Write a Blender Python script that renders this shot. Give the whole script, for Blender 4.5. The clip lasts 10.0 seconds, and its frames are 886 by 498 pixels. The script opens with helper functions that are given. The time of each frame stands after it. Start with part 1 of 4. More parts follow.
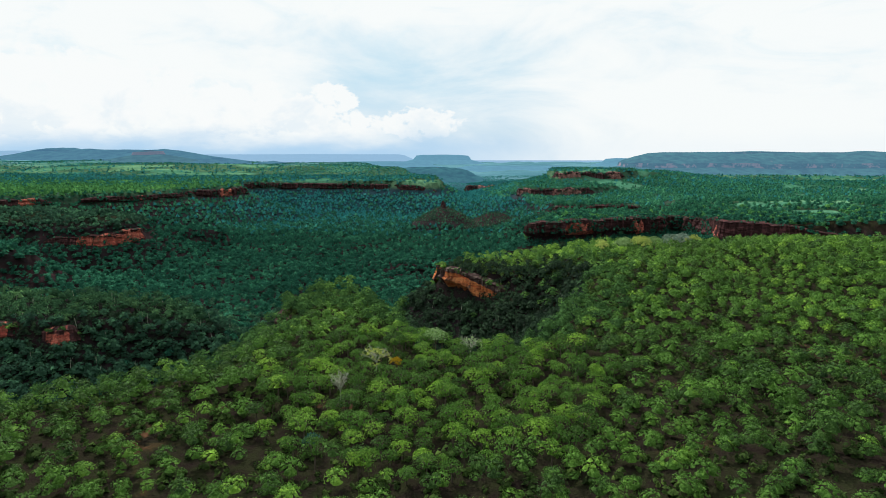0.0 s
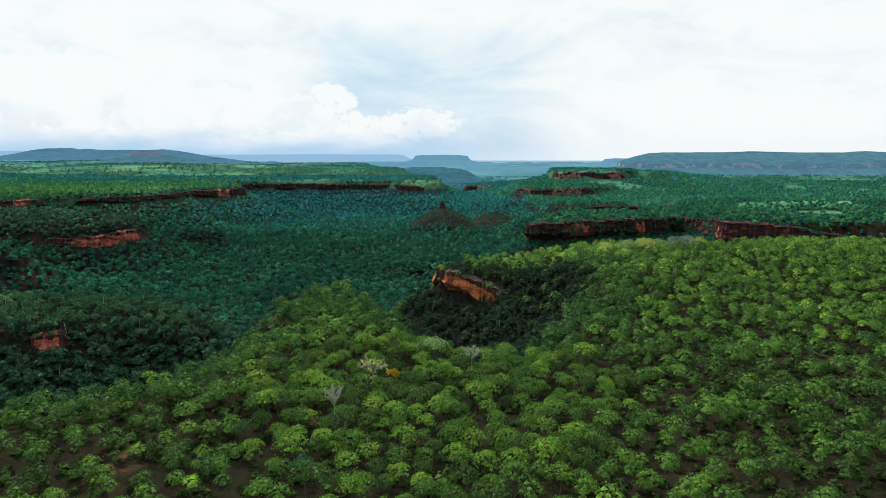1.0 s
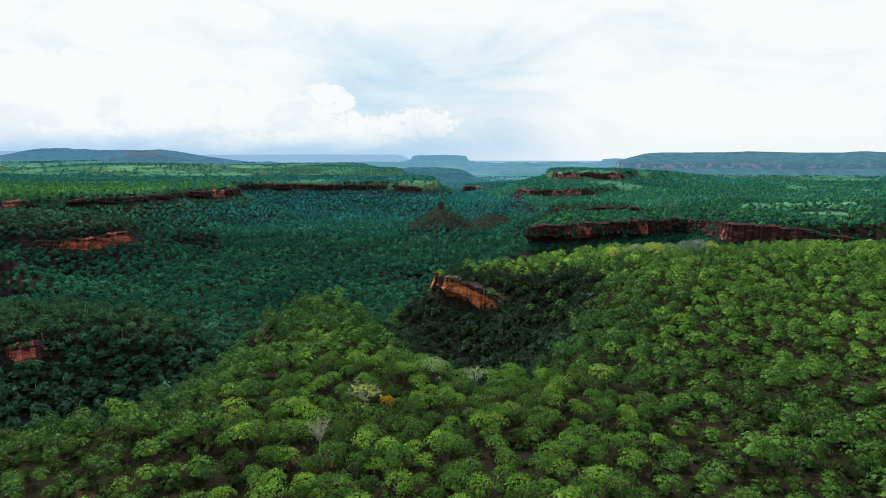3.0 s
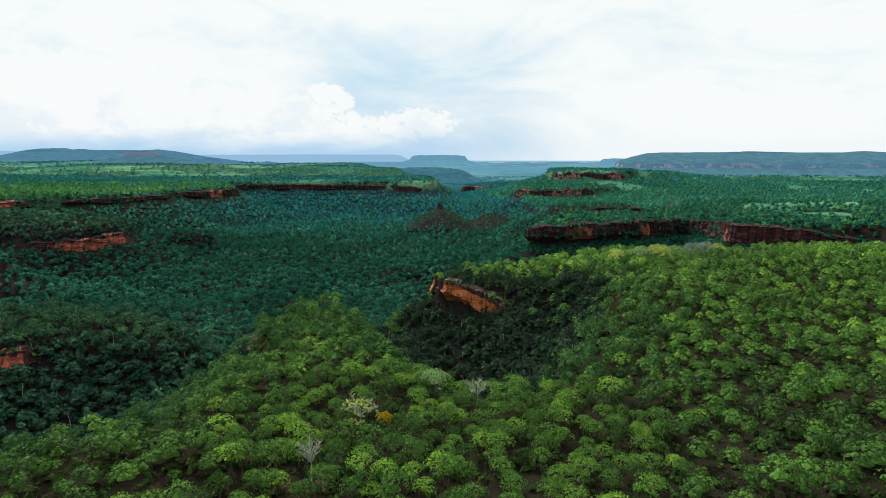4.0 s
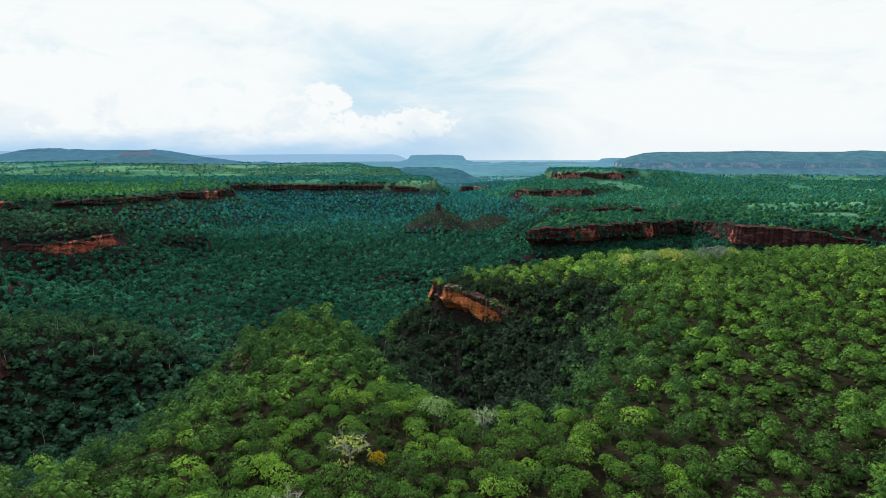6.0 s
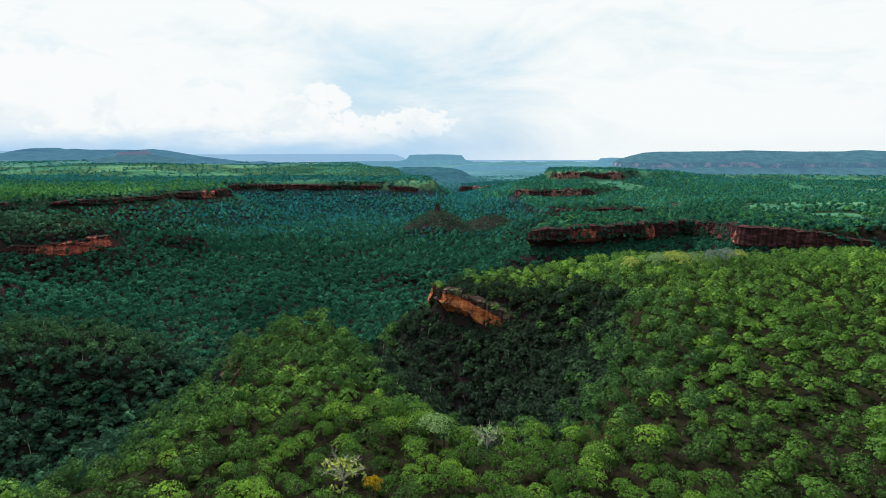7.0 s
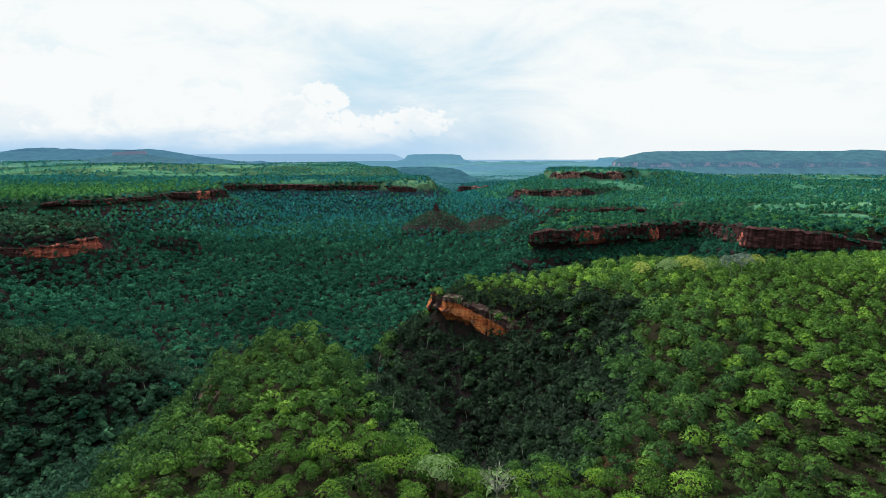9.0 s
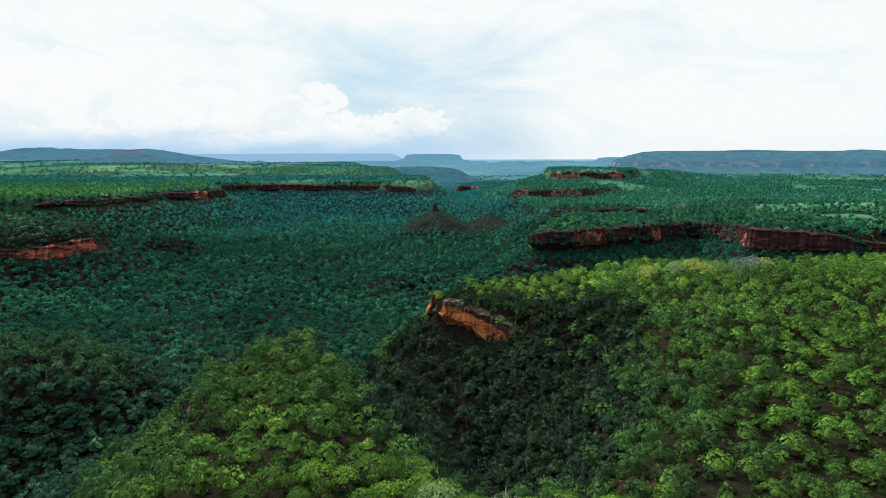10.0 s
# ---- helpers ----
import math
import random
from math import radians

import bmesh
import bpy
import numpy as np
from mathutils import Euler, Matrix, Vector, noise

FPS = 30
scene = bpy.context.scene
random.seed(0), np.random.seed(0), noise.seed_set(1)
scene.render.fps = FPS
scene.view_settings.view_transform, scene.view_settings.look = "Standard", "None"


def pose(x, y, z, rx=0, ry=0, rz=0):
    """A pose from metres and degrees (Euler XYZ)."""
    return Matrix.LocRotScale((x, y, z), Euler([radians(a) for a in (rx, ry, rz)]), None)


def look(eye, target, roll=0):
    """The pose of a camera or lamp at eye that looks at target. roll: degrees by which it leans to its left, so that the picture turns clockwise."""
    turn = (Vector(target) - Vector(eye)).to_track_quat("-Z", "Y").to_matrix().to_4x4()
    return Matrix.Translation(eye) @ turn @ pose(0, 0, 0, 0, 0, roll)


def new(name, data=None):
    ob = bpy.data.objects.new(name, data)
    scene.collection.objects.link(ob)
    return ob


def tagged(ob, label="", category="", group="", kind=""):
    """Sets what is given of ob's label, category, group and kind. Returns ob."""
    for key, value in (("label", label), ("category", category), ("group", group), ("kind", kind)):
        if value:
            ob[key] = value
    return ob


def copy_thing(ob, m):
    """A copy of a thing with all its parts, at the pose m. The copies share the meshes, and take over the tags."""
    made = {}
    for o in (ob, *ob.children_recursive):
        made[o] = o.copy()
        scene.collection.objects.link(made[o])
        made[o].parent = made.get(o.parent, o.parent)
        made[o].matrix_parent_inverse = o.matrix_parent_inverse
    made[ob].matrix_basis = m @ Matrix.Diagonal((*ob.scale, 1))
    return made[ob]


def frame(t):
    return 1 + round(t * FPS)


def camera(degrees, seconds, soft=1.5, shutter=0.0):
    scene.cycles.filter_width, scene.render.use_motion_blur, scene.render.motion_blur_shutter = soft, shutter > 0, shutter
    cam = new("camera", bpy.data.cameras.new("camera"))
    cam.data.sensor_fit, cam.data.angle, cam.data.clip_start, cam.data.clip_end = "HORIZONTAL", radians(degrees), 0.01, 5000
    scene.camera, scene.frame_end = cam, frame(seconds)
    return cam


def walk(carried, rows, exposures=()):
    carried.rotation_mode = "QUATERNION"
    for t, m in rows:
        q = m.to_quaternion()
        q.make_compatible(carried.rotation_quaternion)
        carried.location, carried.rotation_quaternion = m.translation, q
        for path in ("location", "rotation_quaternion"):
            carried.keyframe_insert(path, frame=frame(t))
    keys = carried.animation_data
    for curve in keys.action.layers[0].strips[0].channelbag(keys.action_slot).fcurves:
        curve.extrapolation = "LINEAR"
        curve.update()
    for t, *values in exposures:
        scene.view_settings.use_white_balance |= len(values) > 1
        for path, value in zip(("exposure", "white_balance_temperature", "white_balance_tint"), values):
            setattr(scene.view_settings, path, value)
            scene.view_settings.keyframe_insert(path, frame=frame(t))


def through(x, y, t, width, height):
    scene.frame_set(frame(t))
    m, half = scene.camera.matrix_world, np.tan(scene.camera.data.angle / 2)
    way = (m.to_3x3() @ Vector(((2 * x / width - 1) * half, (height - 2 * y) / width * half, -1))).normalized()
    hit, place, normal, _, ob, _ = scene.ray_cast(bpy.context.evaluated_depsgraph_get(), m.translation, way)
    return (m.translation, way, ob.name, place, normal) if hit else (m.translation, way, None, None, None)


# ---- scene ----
cam = camera(74.8, 10.0, soft=0.6)
METRES, EYE, TILT, LEAN, TURN = 70.0, 42.0, -9.2, 0.0, 0.0
ROWS = [
    (0.0, 0.0, 0.0, 0.0, 0.0, 0.0, -0.0),
    (0.5, -0.0016, 0.0497, 0.0083, -0.04, 0.01, 0.01),
    (1.0, -0.0032, 0.0993, 0.0165, -0.09, 0.02, 0.02),
    (1.5, -0.0047, 0.1487, 0.0248, -0.14, 0.03, 0.04),
    (2.0, -0.0065, 0.1982, 0.033, -0.19, 0.03, 0.05),
    (2.5, -0.0081, 0.2475, 0.0411, -0.24, 0.03, 0.05),
    (4.0, -0.0126, 0.395, 0.0649, -0.36, 0.03, 0.08),
    (4.5, -0.0137, 0.4445, 0.0731, -0.4, 0.02, 0.1),
    (5.0, -0.0155, 0.494, 0.0813, -0.46, 0.02, 0.12),
    (5.5, -0.017, 0.5432, 0.0897, -0.5, 0.01, 0.15),
    (7.0, -0.022, 0.6911, 0.1139, -0.65, -0.03, 0.18),
    (7.5, -0.0234, 0.7402, 0.122, -0.69, -0.05, 0.19),
    (8.0, -0.0249, 0.7892, 0.1302, -0.74, -0.06, 0.21),
    (8.5, -0.0268, 0.8381, 0.1384, -0.78, -0.07, 0.23),
    (9.0, -0.0285, 0.8879, 0.1459, -0.82, -0.06, 0.24),
    (9.5, -0.0305, 0.9365, 0.1552, -0.86, -0.08, 0.25),
    (10.0, -0.0321, 0.986, 0.1635, -0.91, -0.08, 0.25),
]
walk(cam, [(t, pose(0, 0, EYE, TILT, LEAN, TURN) @ pose(METRES * x, METRES * y, METRES * z, 90 + pitch, roll, yaw)) for t, x, y, z, yaw, pitch, roll in ROWS])

# ---------------------------------------------------------------- world, sun
def sky_world():
    w = bpy.data.worlds.new("sky")
    scene.world = w
    w.use_nodes = True
    nt = w.node_tree
    nt.nodes.clear()
    L = nt.links.new

    def node(kind, **kw):
        n = nt.nodes.new(kind)
        for k, v in kw.items():
            n.inputs[int(k[1:])].default_value = v
        return n

    def math_(op, a, b=0.0):
        n = nt.nodes.new("ShaderNodeMath")
        n.operation = op
        for i, v in enumerate((a, b)):
            if isinstance(v, (int, float)):
                n.inputs[i].default_value = v
            else:
                L(v, n.inputs[i])
        return n.outputs[0]

    def ramp(v, lo, hi, a=0.0, b=1.0):
        n = nt.nodes.new("ShaderNodeMapRange")
        n.interpolation_type = "SMOOTHSTEP"
        L(v, n.inputs[0])
        for i, x in enumerate((lo, hi, a, b)):
            n.inputs[i + 1].default_value = x
        return n.outputs[0]

    def mix(f, a, b):
        n = nt.nodes.new("ShaderNodeMix")
        n.data_type = "RGBA"
        for i, v in ((0, f), (6, a), (7, b)):
            if isinstance(v, (tuple, float, int)):
                n.inputs[i].default_value = v
            else:
                L(v, n.inputs[i])
        return n.outputs[2]

    def fbm(vec, scale, detail, rough=0.55, warp=0.0):
        n = nt.nodes.new("ShaderNodeTexNoise")
        L(vec, n.inputs["Vector"])
        n.inputs["Scale"].default_value = scale
        n.inputs["Detail"].default_value = detail
        n.inputs["Roughness"].default_value = rough
        n.inputs["Distortion"].default_value = warp
        return n.outputs[0]

    tc = nt.nodes.new("ShaderNodeTexCoord")
    sep = nt.nodes.new("ShaderNodeSeparateXYZ")
    L(tc.outputs["Generated"], sep.inputs[0])
    x, y, z = sep.outputs
    az = math_("ARCTAN2", x, y)                 # radians east of the heading
    el = math_("ARCSINE", z)
    flat = nt.nodes.new("ShaderNodeCombineXYZ")  # stretched sideways, as cloud layers are
    L(az, flat.inputs[0])
    L(math_("MULTIPLY", el, 2.6), flat.inputs[1])
    v = flat.outputs[0]
    puff = nt.nodes.new("ShaderNodeCombineXYZ")
    L(az, puff.inputs[0])
    L(math_("MULTIPLY", el, 1.3), puff.inputs[1])
    p = puff.outputs[0]

    sky = nt.nodes.new("ShaderNodeTexSky")
    sky.sky_type = "NISHITA"
    sky.sun_disc = False
    sky.sun_elevation, sky.sun_rotation = SUN_EL, SUN_AZ
    sky.air_density, sky.dust_density = 1.0, 2.0
    air = nt.nodes.new("ShaderNodeMix")
    air.data_type = "RGBA"
    air.blend_type = "MULTIPLY"
    air.inputs[0].default_value = 1.0
    L(sky.outputs[0], air.inputs[6])
    air.inputs[7].default_value = (0.06, 0.06, 0.06, 1)

    # open, hazy blue between the layers
    blue = mix(ramp(el, 0.02, 0.16), (0.66, 0.84, 0.98, 1), (0.54, 0.80, 0.96, 1))
    base = mix(0.10, blue, air.outputs[2])
    # high veil: nearly white, thin in places
    veil_n = fbm(v, 3.1, 6.0, 0.58, 0.5)
    thin = math_("MULTIPLY", ramp(math_("ABSOLUTE", math_("ADD", az, 0.03)), 0.05, 0.36, 1.0, 0.10),
                 ramp(math_("ABSOLUTE", math_("SUBTRACT", el, 0.105)), 0.05, 0.16, 1.0, 0.0))
    veil = ramp(math_("SUBTRACT", veil_n, math_("MULTIPLY", thin, 0.29)), 0.06, 0.44)
    c = mix(veil, base, (0.965, 1.0, 1.0, 1))
    # faint grey-blue streaks in the veil
    streak = math_("MULTIPLY", ramp(fbm(v, 4.3, 6.0, 0.62, 0.9), 0.50, 0.72), ramp(el, 0.05, 0.12))
    c = mix(math_("MULTIPLY", streak, 0.45), c, (0.66, 0.86, 0.965, 1))
    # heaped clouds low over the plain: mounds with billowing edges
    field = None
    for a0, e0, ra, re_ in ((-0.182, 0.090, 0.036, 0.028), (-0.235, 0.066, 0.075, 0.032), (-0.155, 0.048, 0.060, 0.024), (-0.040, 0.052, 0.075, 0.026),
                            (-0.340, 0.072, 0.13, 0.042), (-0.62, 0.085, 0.30, 0.062), (-1.4, 0.10, 0.50, 0.08), (1.5, 0.09, 0.5, 0.06)):
        q = math_("ADD", math_("POWER", math_("DIVIDE", math_("ABSOLUTE", math_("SUBTRACT", az, a0)), ra), 2.0),
                  math_("POWER", math_("DIVIDE", math_("ABSOLUTE", math_("SUBTRACT", el, e0)), re_), 2.0))
        q = math_("SUBTRACT", 1.0, q)
        field = q if field is None else math_("MAXIMUM", field, q)
    billow = fbm(p, 30.0, 7.0, 0.6, 0.25)
    heap = math_("ADD", math_("MINIMUM", math_("MAXIMUM", field, -2.0), 0.55), math_("MULTIPLY", math_("SUBTRACT", billow, 0.5), 3.2))
    heap = math_("ADD", heap, math_("MULTIPLY", math_("SUBTRACT", fbm(p, 60.0, 4.0, 0.5), 0.5), 0.9))
    grey = ramp(math_("ADD", fbm(p, 11.0, 6.0, 0.6, 0.3), math_("MULTIPLY", math_("SUBTRACT", el, 0.06), 3.5)), 0.36, 0.56)
    lit = mix(grey, (0.84, 0.92, 0.97, 1), (0.975, 1.0, 1.0, 1))
    c = mix(math_("MULTIPLY", ramp(heap, -0.08, 0.36), 0.96), c, lit)
    # blue-grey flat bases and rain haze near the horizon
    low = math_("MULTIPLY", ramp(math_("ADD", el, math_("MULTIPLY", math_("SUBTRACT", fbm(v, 7.0, 5.0), 0.5), 0.06)), 0.004, 0.046, 1.0, 0.0),
                ramp(az, -0.12, 0.30, 1.0, 0.10))
    c = mix(math_("MULTIPLY", low, 0.95), c, (0.44, 0.67, 0.90, 1))
    # a cloud deck is brightest overhead
    zen = nt.nodes.new("ShaderNodeVectorMath")
    zen.operation = "SCALE"
    L(c, zen.inputs[0])
    # and duller on the side away from the sun
    along = math_("ADD", math_("MULTIPLY", x, math.sin(SUN_AZ)), math_("MULTIPLY", y, math.cos(SUN_AZ)))
    L(math_("MULTIPLY", ramp(el, 0.32, 1.25, 1.0, ZENITH), ramp(along, -0.65, 0.45, 0.42, 1.0)), zen.inputs["Scale"])
    c = zen.outputs[0]
    bg = nt.nodes.new("ShaderNodeBackground")
    L(c, bg.inputs[0])
    bg.inputs[1].default_value = SKY
    out = nt.nodes.new("ShaderNodeOutputWorld")
    L(bg.outputs[0], out.inputs[0])


# the sun stands ahead and to the north-west of the path, behind thin cloud
SUN_EL, SUN_AZ, SKY, ZENITH = radians(41), radians(-28), 0.97, 2.2
sky_world()
sun = new("sun", bpy.data.lights.new("sun", "SUN"))
sun.data.energy, sun.data.angle, sun.data.color = 5.0, radians(2), (1.0, 0.95, 0.87)
sun.matrix_world = look((math.sin(SUN_AZ) * math.cos(SUN_EL) * 200, math.cos(SUN_AZ) * math.cos(SUN_EL) * 200, math.sin(SUN_EL) * 200), (0, 0, 0))


# ---------------------------------------------------------------- materials
class Mat:
    """A node material with short helpers."""

    def __init__(self, name, rough=0.8, spec=0.2):
        self.m = bpy.data.materials.new(name)
        self.m.use_nodes = True
        self.nt = self.m.node_tree
        self.b = self.nt.nodes["Principled BSDF"]
        self.b.inputs["Roughness"].default_value = rough
        self.b.inputs["Specular IOR Level"].default_value = spec

    def node(self, kind):
        return self.nt.nodes.new(kind)

    def put(self, v, socket):
        if isinstance(v, (int, float)):
            socket.default_value = v
        elif isinstance(v, tuple):
            socket.default_value = v if len(v) != 3 or socket.type == "VECTOR" else (*v, 1)
        else:
            self.nt.links.new(v, socket)

    def place(self, sx=1.0, sy=1.0, sz=1.0):
        g, n = self.node("ShaderNodeNewGeometry"), self.node("ShaderNodeVectorMath")
        n.operation = "MULTIPLY"
        self.put(g.outputs["Position"], n.inputs[0])
        n.inputs[1].default_value = (sx, sy, sz)
        return n.outputs[0]

    def noise(self, vec, scale, detail=4.0, rough=0.55, warp=0.0):
        n = self.node("ShaderNodeTexNoise")
        self.put(vec, n.inputs["Vector"])
        n.inputs["Scale"].default_value, n.inputs["Detail"].default_value = scale, detail
        n.inputs["Roughness"].default_value, n.inputs["Distortion"].default_value = rough, warp
        return n.outputs[0]

    def ramp(self, v, lo, hi, a=0.0, b=1.0):
        n = self.node("ShaderNodeMapRange")
        n.interpolation_type = "SMOOTHSTEP"
        self.put(v, n.inputs[0])
        for i, x in enumerate((lo, hi, a, b)):
            self.put(x, n.inputs[i + 1])
        return n.outputs[0]

    def math(self, op, a, b=0.0):
        n = self.node("ShaderNodeMath")
        n.operation = op
        self.put(a, n.inputs[0])
        self.put(b, n.inputs[1])
        return n.outputs[0]

    def mix(self, f, a, b, blend="MIX"):
        n = self.node("ShaderNodeMix")
        n.data_type, n.blend_type = "RGBA", blend
        for i, v in ((0, f), (6, a), (7, b)):
            self.put(v, n.inputs[i])
        return n.outputs[2]

    def bump(self, v, strength, distance):
        n = self.node("ShaderNodeBump")
        n.inputs["Strength"].default_value, n.inputs["Distance"].default_value = strength, distance
        self.put(v, n.inputs["Height"])
        self.put(n.outputs[0], self.b.inputs["Normal"])

    def done(self, colour):
        self.put(colour, self.b.inputs["Base Color"])
        return self.m


def leaf_mat(name, dark, mid, light, through=0.14, by_object=False, isle=0.42, shine=0.0):
    """Foliage: each leaf clump and each tree has a tone of its own."""
    k = Mat(name, 0.65, shine)
    k.b.inputs["Specular Tint"].default_value = (*(v / max(light) for v in light), 1)  # leaves shine green
    g = k.node("ShaderNodeNewGeometry")
    if by_object:
        tone = k.node("ShaderNodeObjectInfo").outputs["Random"]
    else:
        a = k.node("ShaderNodeAttribute")
        a.attribute_name = "tone"
        tone = a.outputs["Fac"]
    t = k.math("ADD", k.math("MULTIPLY", tone, 1.0 - isle), k.math("MULTIPLY", g.outputs["Random Per Island"], isle))
    c = k.mix(k.ramp(t, 0.0, 0.5), dark, mid)
    c = k.mix(k.ramp(t, 0.5, 1.0), c, light)
    patch = k.noise(k.place(), 0.012, 3.0)
    c = k.mix(k.ramp(patch, 0.35, 0.7, 0.0, 0.35), c, tuple(v * 0.62 for v in mid))
    k.bump(k.math("ADD", k.noise(k.place(), 1.1, 2.0, 0.6), k.math("MULTIPLY", k.noise(k.place(), 3.6, 2.0, 0.6), 0.4)), 1.0, 0.55)
    k.done(c)
    tr, ms = k.node("ShaderNodeBsdfTranslucent"), k.node("ShaderNodeMixShader")
    k.put(c, tr.inputs[0])
    ms.inputs[0].default_value = through
    k.put(k.b.outputs[0], ms.inputs[1])
    k.put(tr.outputs[0], ms.inputs[2])
    k.put(ms.outputs[0], k.nt.nodes["Material Output"].inputs["Surface"])
    return k.m


def rock_mat(name, break_dark, break_light, old_dark, old_light):
    """Bedded red sandstone: beds, black run-off stains, and orange where it broke away of late."""
    k = Mat(name, 0.95, 0.05)
    p = k.place()
    at = k.node("ShaderNodeAttribute")
    at.attribute_name = "fresh"
    beds = k.noise(k.place(0.10, 0.10, 1.0), 0.8, 5.0, 0.65)
    big = k.noise(p, 0.13, 6.0, 0.62)
    runs = k.noise(k.place(1.0, 1.0, 0.07), 0.34, 6.0, 0.62, 0.3)
    grain = k.noise(p, 2.2, 6.0, 0.65)
    old = k.mix(k.ramp(beds, 0.38, 0.62), old_dark, old_light)
    new_ = k.mix(k.ramp(beds, 0.36, 0.60), break_dark, break_light)
    crack = k.ramp(k.math("ABSOLUTE", k.math("SUBTRACT", k.noise(k.place(0.22, 0.22, 1.0), 0.9, 6.0, 0.7, 0.6), 0.5)), 0.0, 0.035, 0.75, 0.0)
    new_ = k.mix(crack, new_, (0.10, 0.030, 0.020))
    f = k.ramp(k.math("ADD", at.outputs["Fac"], k.math("MULTIPLY", k.math("SUBTRACT", big, 0.5), 2.6)), 0.38, 0.62)
    c = k.mix(f, old, new_)
    c = k.mix(k.math("MULTIPLY", k.ramp(runs, 0.37, 0.55), k.math("SUBTRACT", 0.92, k.math("MULTIPLY", f, 0.45))), c, (0.022, 0.014, 0.014))
    c = k.mix(k.ramp(grain, 0.35, 0.75, 0.0, 0.55), c, (0.06, 0.022, 0.018))
    k.bump(k.math("ADD", beds, k.math("MULTIPLY", grain, 0.5)), 0.9, 0.8)
    return k.done(c)


def soil_mat():
    """Ground under the trees: litter, grass and red sand, darkened for the shade in gaps."""
    k = Mat("soil", 1.0, 0.0)
    p = k.place()
    a, b, c3 = k.noise(p, 0.035, 5.0), k.noise(p, 0.35, 5.0, 0.6), k.noise(p, 2.0, 4.0, 0.6)
    # shade between the trees is put into these near-black tones
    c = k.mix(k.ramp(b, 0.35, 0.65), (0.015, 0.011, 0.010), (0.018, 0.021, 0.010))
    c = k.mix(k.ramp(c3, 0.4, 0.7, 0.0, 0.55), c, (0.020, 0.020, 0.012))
    g = k.node("ShaderNodeNewGeometry")
    sep = k.node("ShaderNodeSeparateXYZ")
    k.put(g.outputs["Position"], sep.inputs[0])
    sand = k.math("MULTIPLY", k.math("MULTIPLY", k.ramp(a, 0.58, 0.70), k.ramp(b, 0.48, 0.62)), k.ramp(sep.outputs[1], 250.0, 420.0, 1.0, 0.0))
    c = k.mix(sand, c, (0.085, 0.045, 0.026))
    # open fields on the far plateaus
    fd = k.node("ShaderNodeAttribute")
    fd.attribute_name = "field"
    far = k.math("MAXIMUM", fd.outputs["Fac"], k.math("MULTIPLY", k.math("MULTIPLY", k.ramp(sep.outputs[1], 560.0, 900.0), k.ramp(sep.outputs[2], -36.0, -28.0)), 0.45))
    wide = k.noise(k.place(0.35, 1.0, 1.0), 0.006, 4.0, 0.6)
    tuft = k.noise(p, 0.12, 5.0, 0.65)
    grass = k.mix(k.ramp(wide, 0.42, 0.62), (0.050, 0.160, 0.100), (0.120, 0.260, 0.140))
    grass = k.mix(k.ramp(tuft, 0.45, 0.62, 0.0, 0.7), grass, (0.030, 0.105, 0.062))
    c = k.mix(far, c, grass)
    # valley floor: gap shade put in as near-black, haze as blue further off
    dim_hazed_floor = k.mix(k.ramp(b, 0.35, 0.65), (0.020, 0.014, 0.017), (0.014, 0.016, 0.014))
    dim_hazed_floor = k.mix(k.ramp(sep.outputs[1], 800.0, 1350.0), dim_hazed_floor, k.mix(k.ramp(b, 0.35, 0.65), (0.014, 0.036, 0.050), (0.014, 0.062, 0.076)))
    c = k.mix(k.ramp(sep.outputs[2], -34.0, -24.0, 1.0, 0.0), c, dim_hazed_floor)
    # still further, all ground is coloured towards haze blue
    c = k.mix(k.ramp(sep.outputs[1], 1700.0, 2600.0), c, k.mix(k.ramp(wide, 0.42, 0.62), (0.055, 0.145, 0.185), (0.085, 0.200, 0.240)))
    # steep near ground is coloured dark, for the shade on the flanks
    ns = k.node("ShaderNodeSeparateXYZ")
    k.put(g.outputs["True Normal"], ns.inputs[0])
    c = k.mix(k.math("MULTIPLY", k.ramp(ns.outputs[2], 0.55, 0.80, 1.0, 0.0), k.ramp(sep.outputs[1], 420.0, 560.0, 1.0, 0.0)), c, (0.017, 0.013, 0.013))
    # bare red slopes
    at = k.node("ShaderNodeAttribute")
    at.attribute_name = "bare"
    bare = k.math("MULTIPLY", at.outputs["Fac"], k.ramp(b, 0.3, 0.6, 0.45, 1.0))
    c = k.mix(bare, c, k.mix(k.ramp(k.noise(p, 0.2, 5.0), 0.35, 0.65), (0.028, 0.022, 0.024), (0.080, 0.036, 0.042)))
    k.bump(k.math("ADD", b, c3), 0.8, 0.4)
    return k.done(c)


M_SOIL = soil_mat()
M_ROCK = rock_mat("red_sandstone", (0.60, 0.120, 0.085), (0.84, 0.265, 0.180), (0.046, 0.027, 0.031), (0.135, 0.058, 0.058))
M_DARK = rock_mat("brown_rock", (0.10, 0.060, 0.040), (0.14, 0.085, 0.055), (0.020, 0.015, 0.013), (0.070, 0.050, 0.038))
# far cliffs: red sandstone paled in colour to stand for haze
M_HAZED_ROCK = rock_mat("hazed_sandstone", (0.42, 0.20, 0.18), (0.58, 0.32, 0.28), (0.075, 0.045, 0.055), (0.190, 0.105, 0.110))
M_ORANGE = rock_mat("orange_sandstone", (0.62, 0.150, 0.050), (0.86, 0.330, 0.110), (0.060, 0.048, 0.042), (0.240, 0.190, 0.160))
UPLAND = (0.026, 0.056, 0.022), (0.082, 0.190, 0.034), (0.270, 0.490, 0.062)
M_LEAF = leaf_mat("upland_leaves", *UPLAND, shine=0.07, isle=0.3)
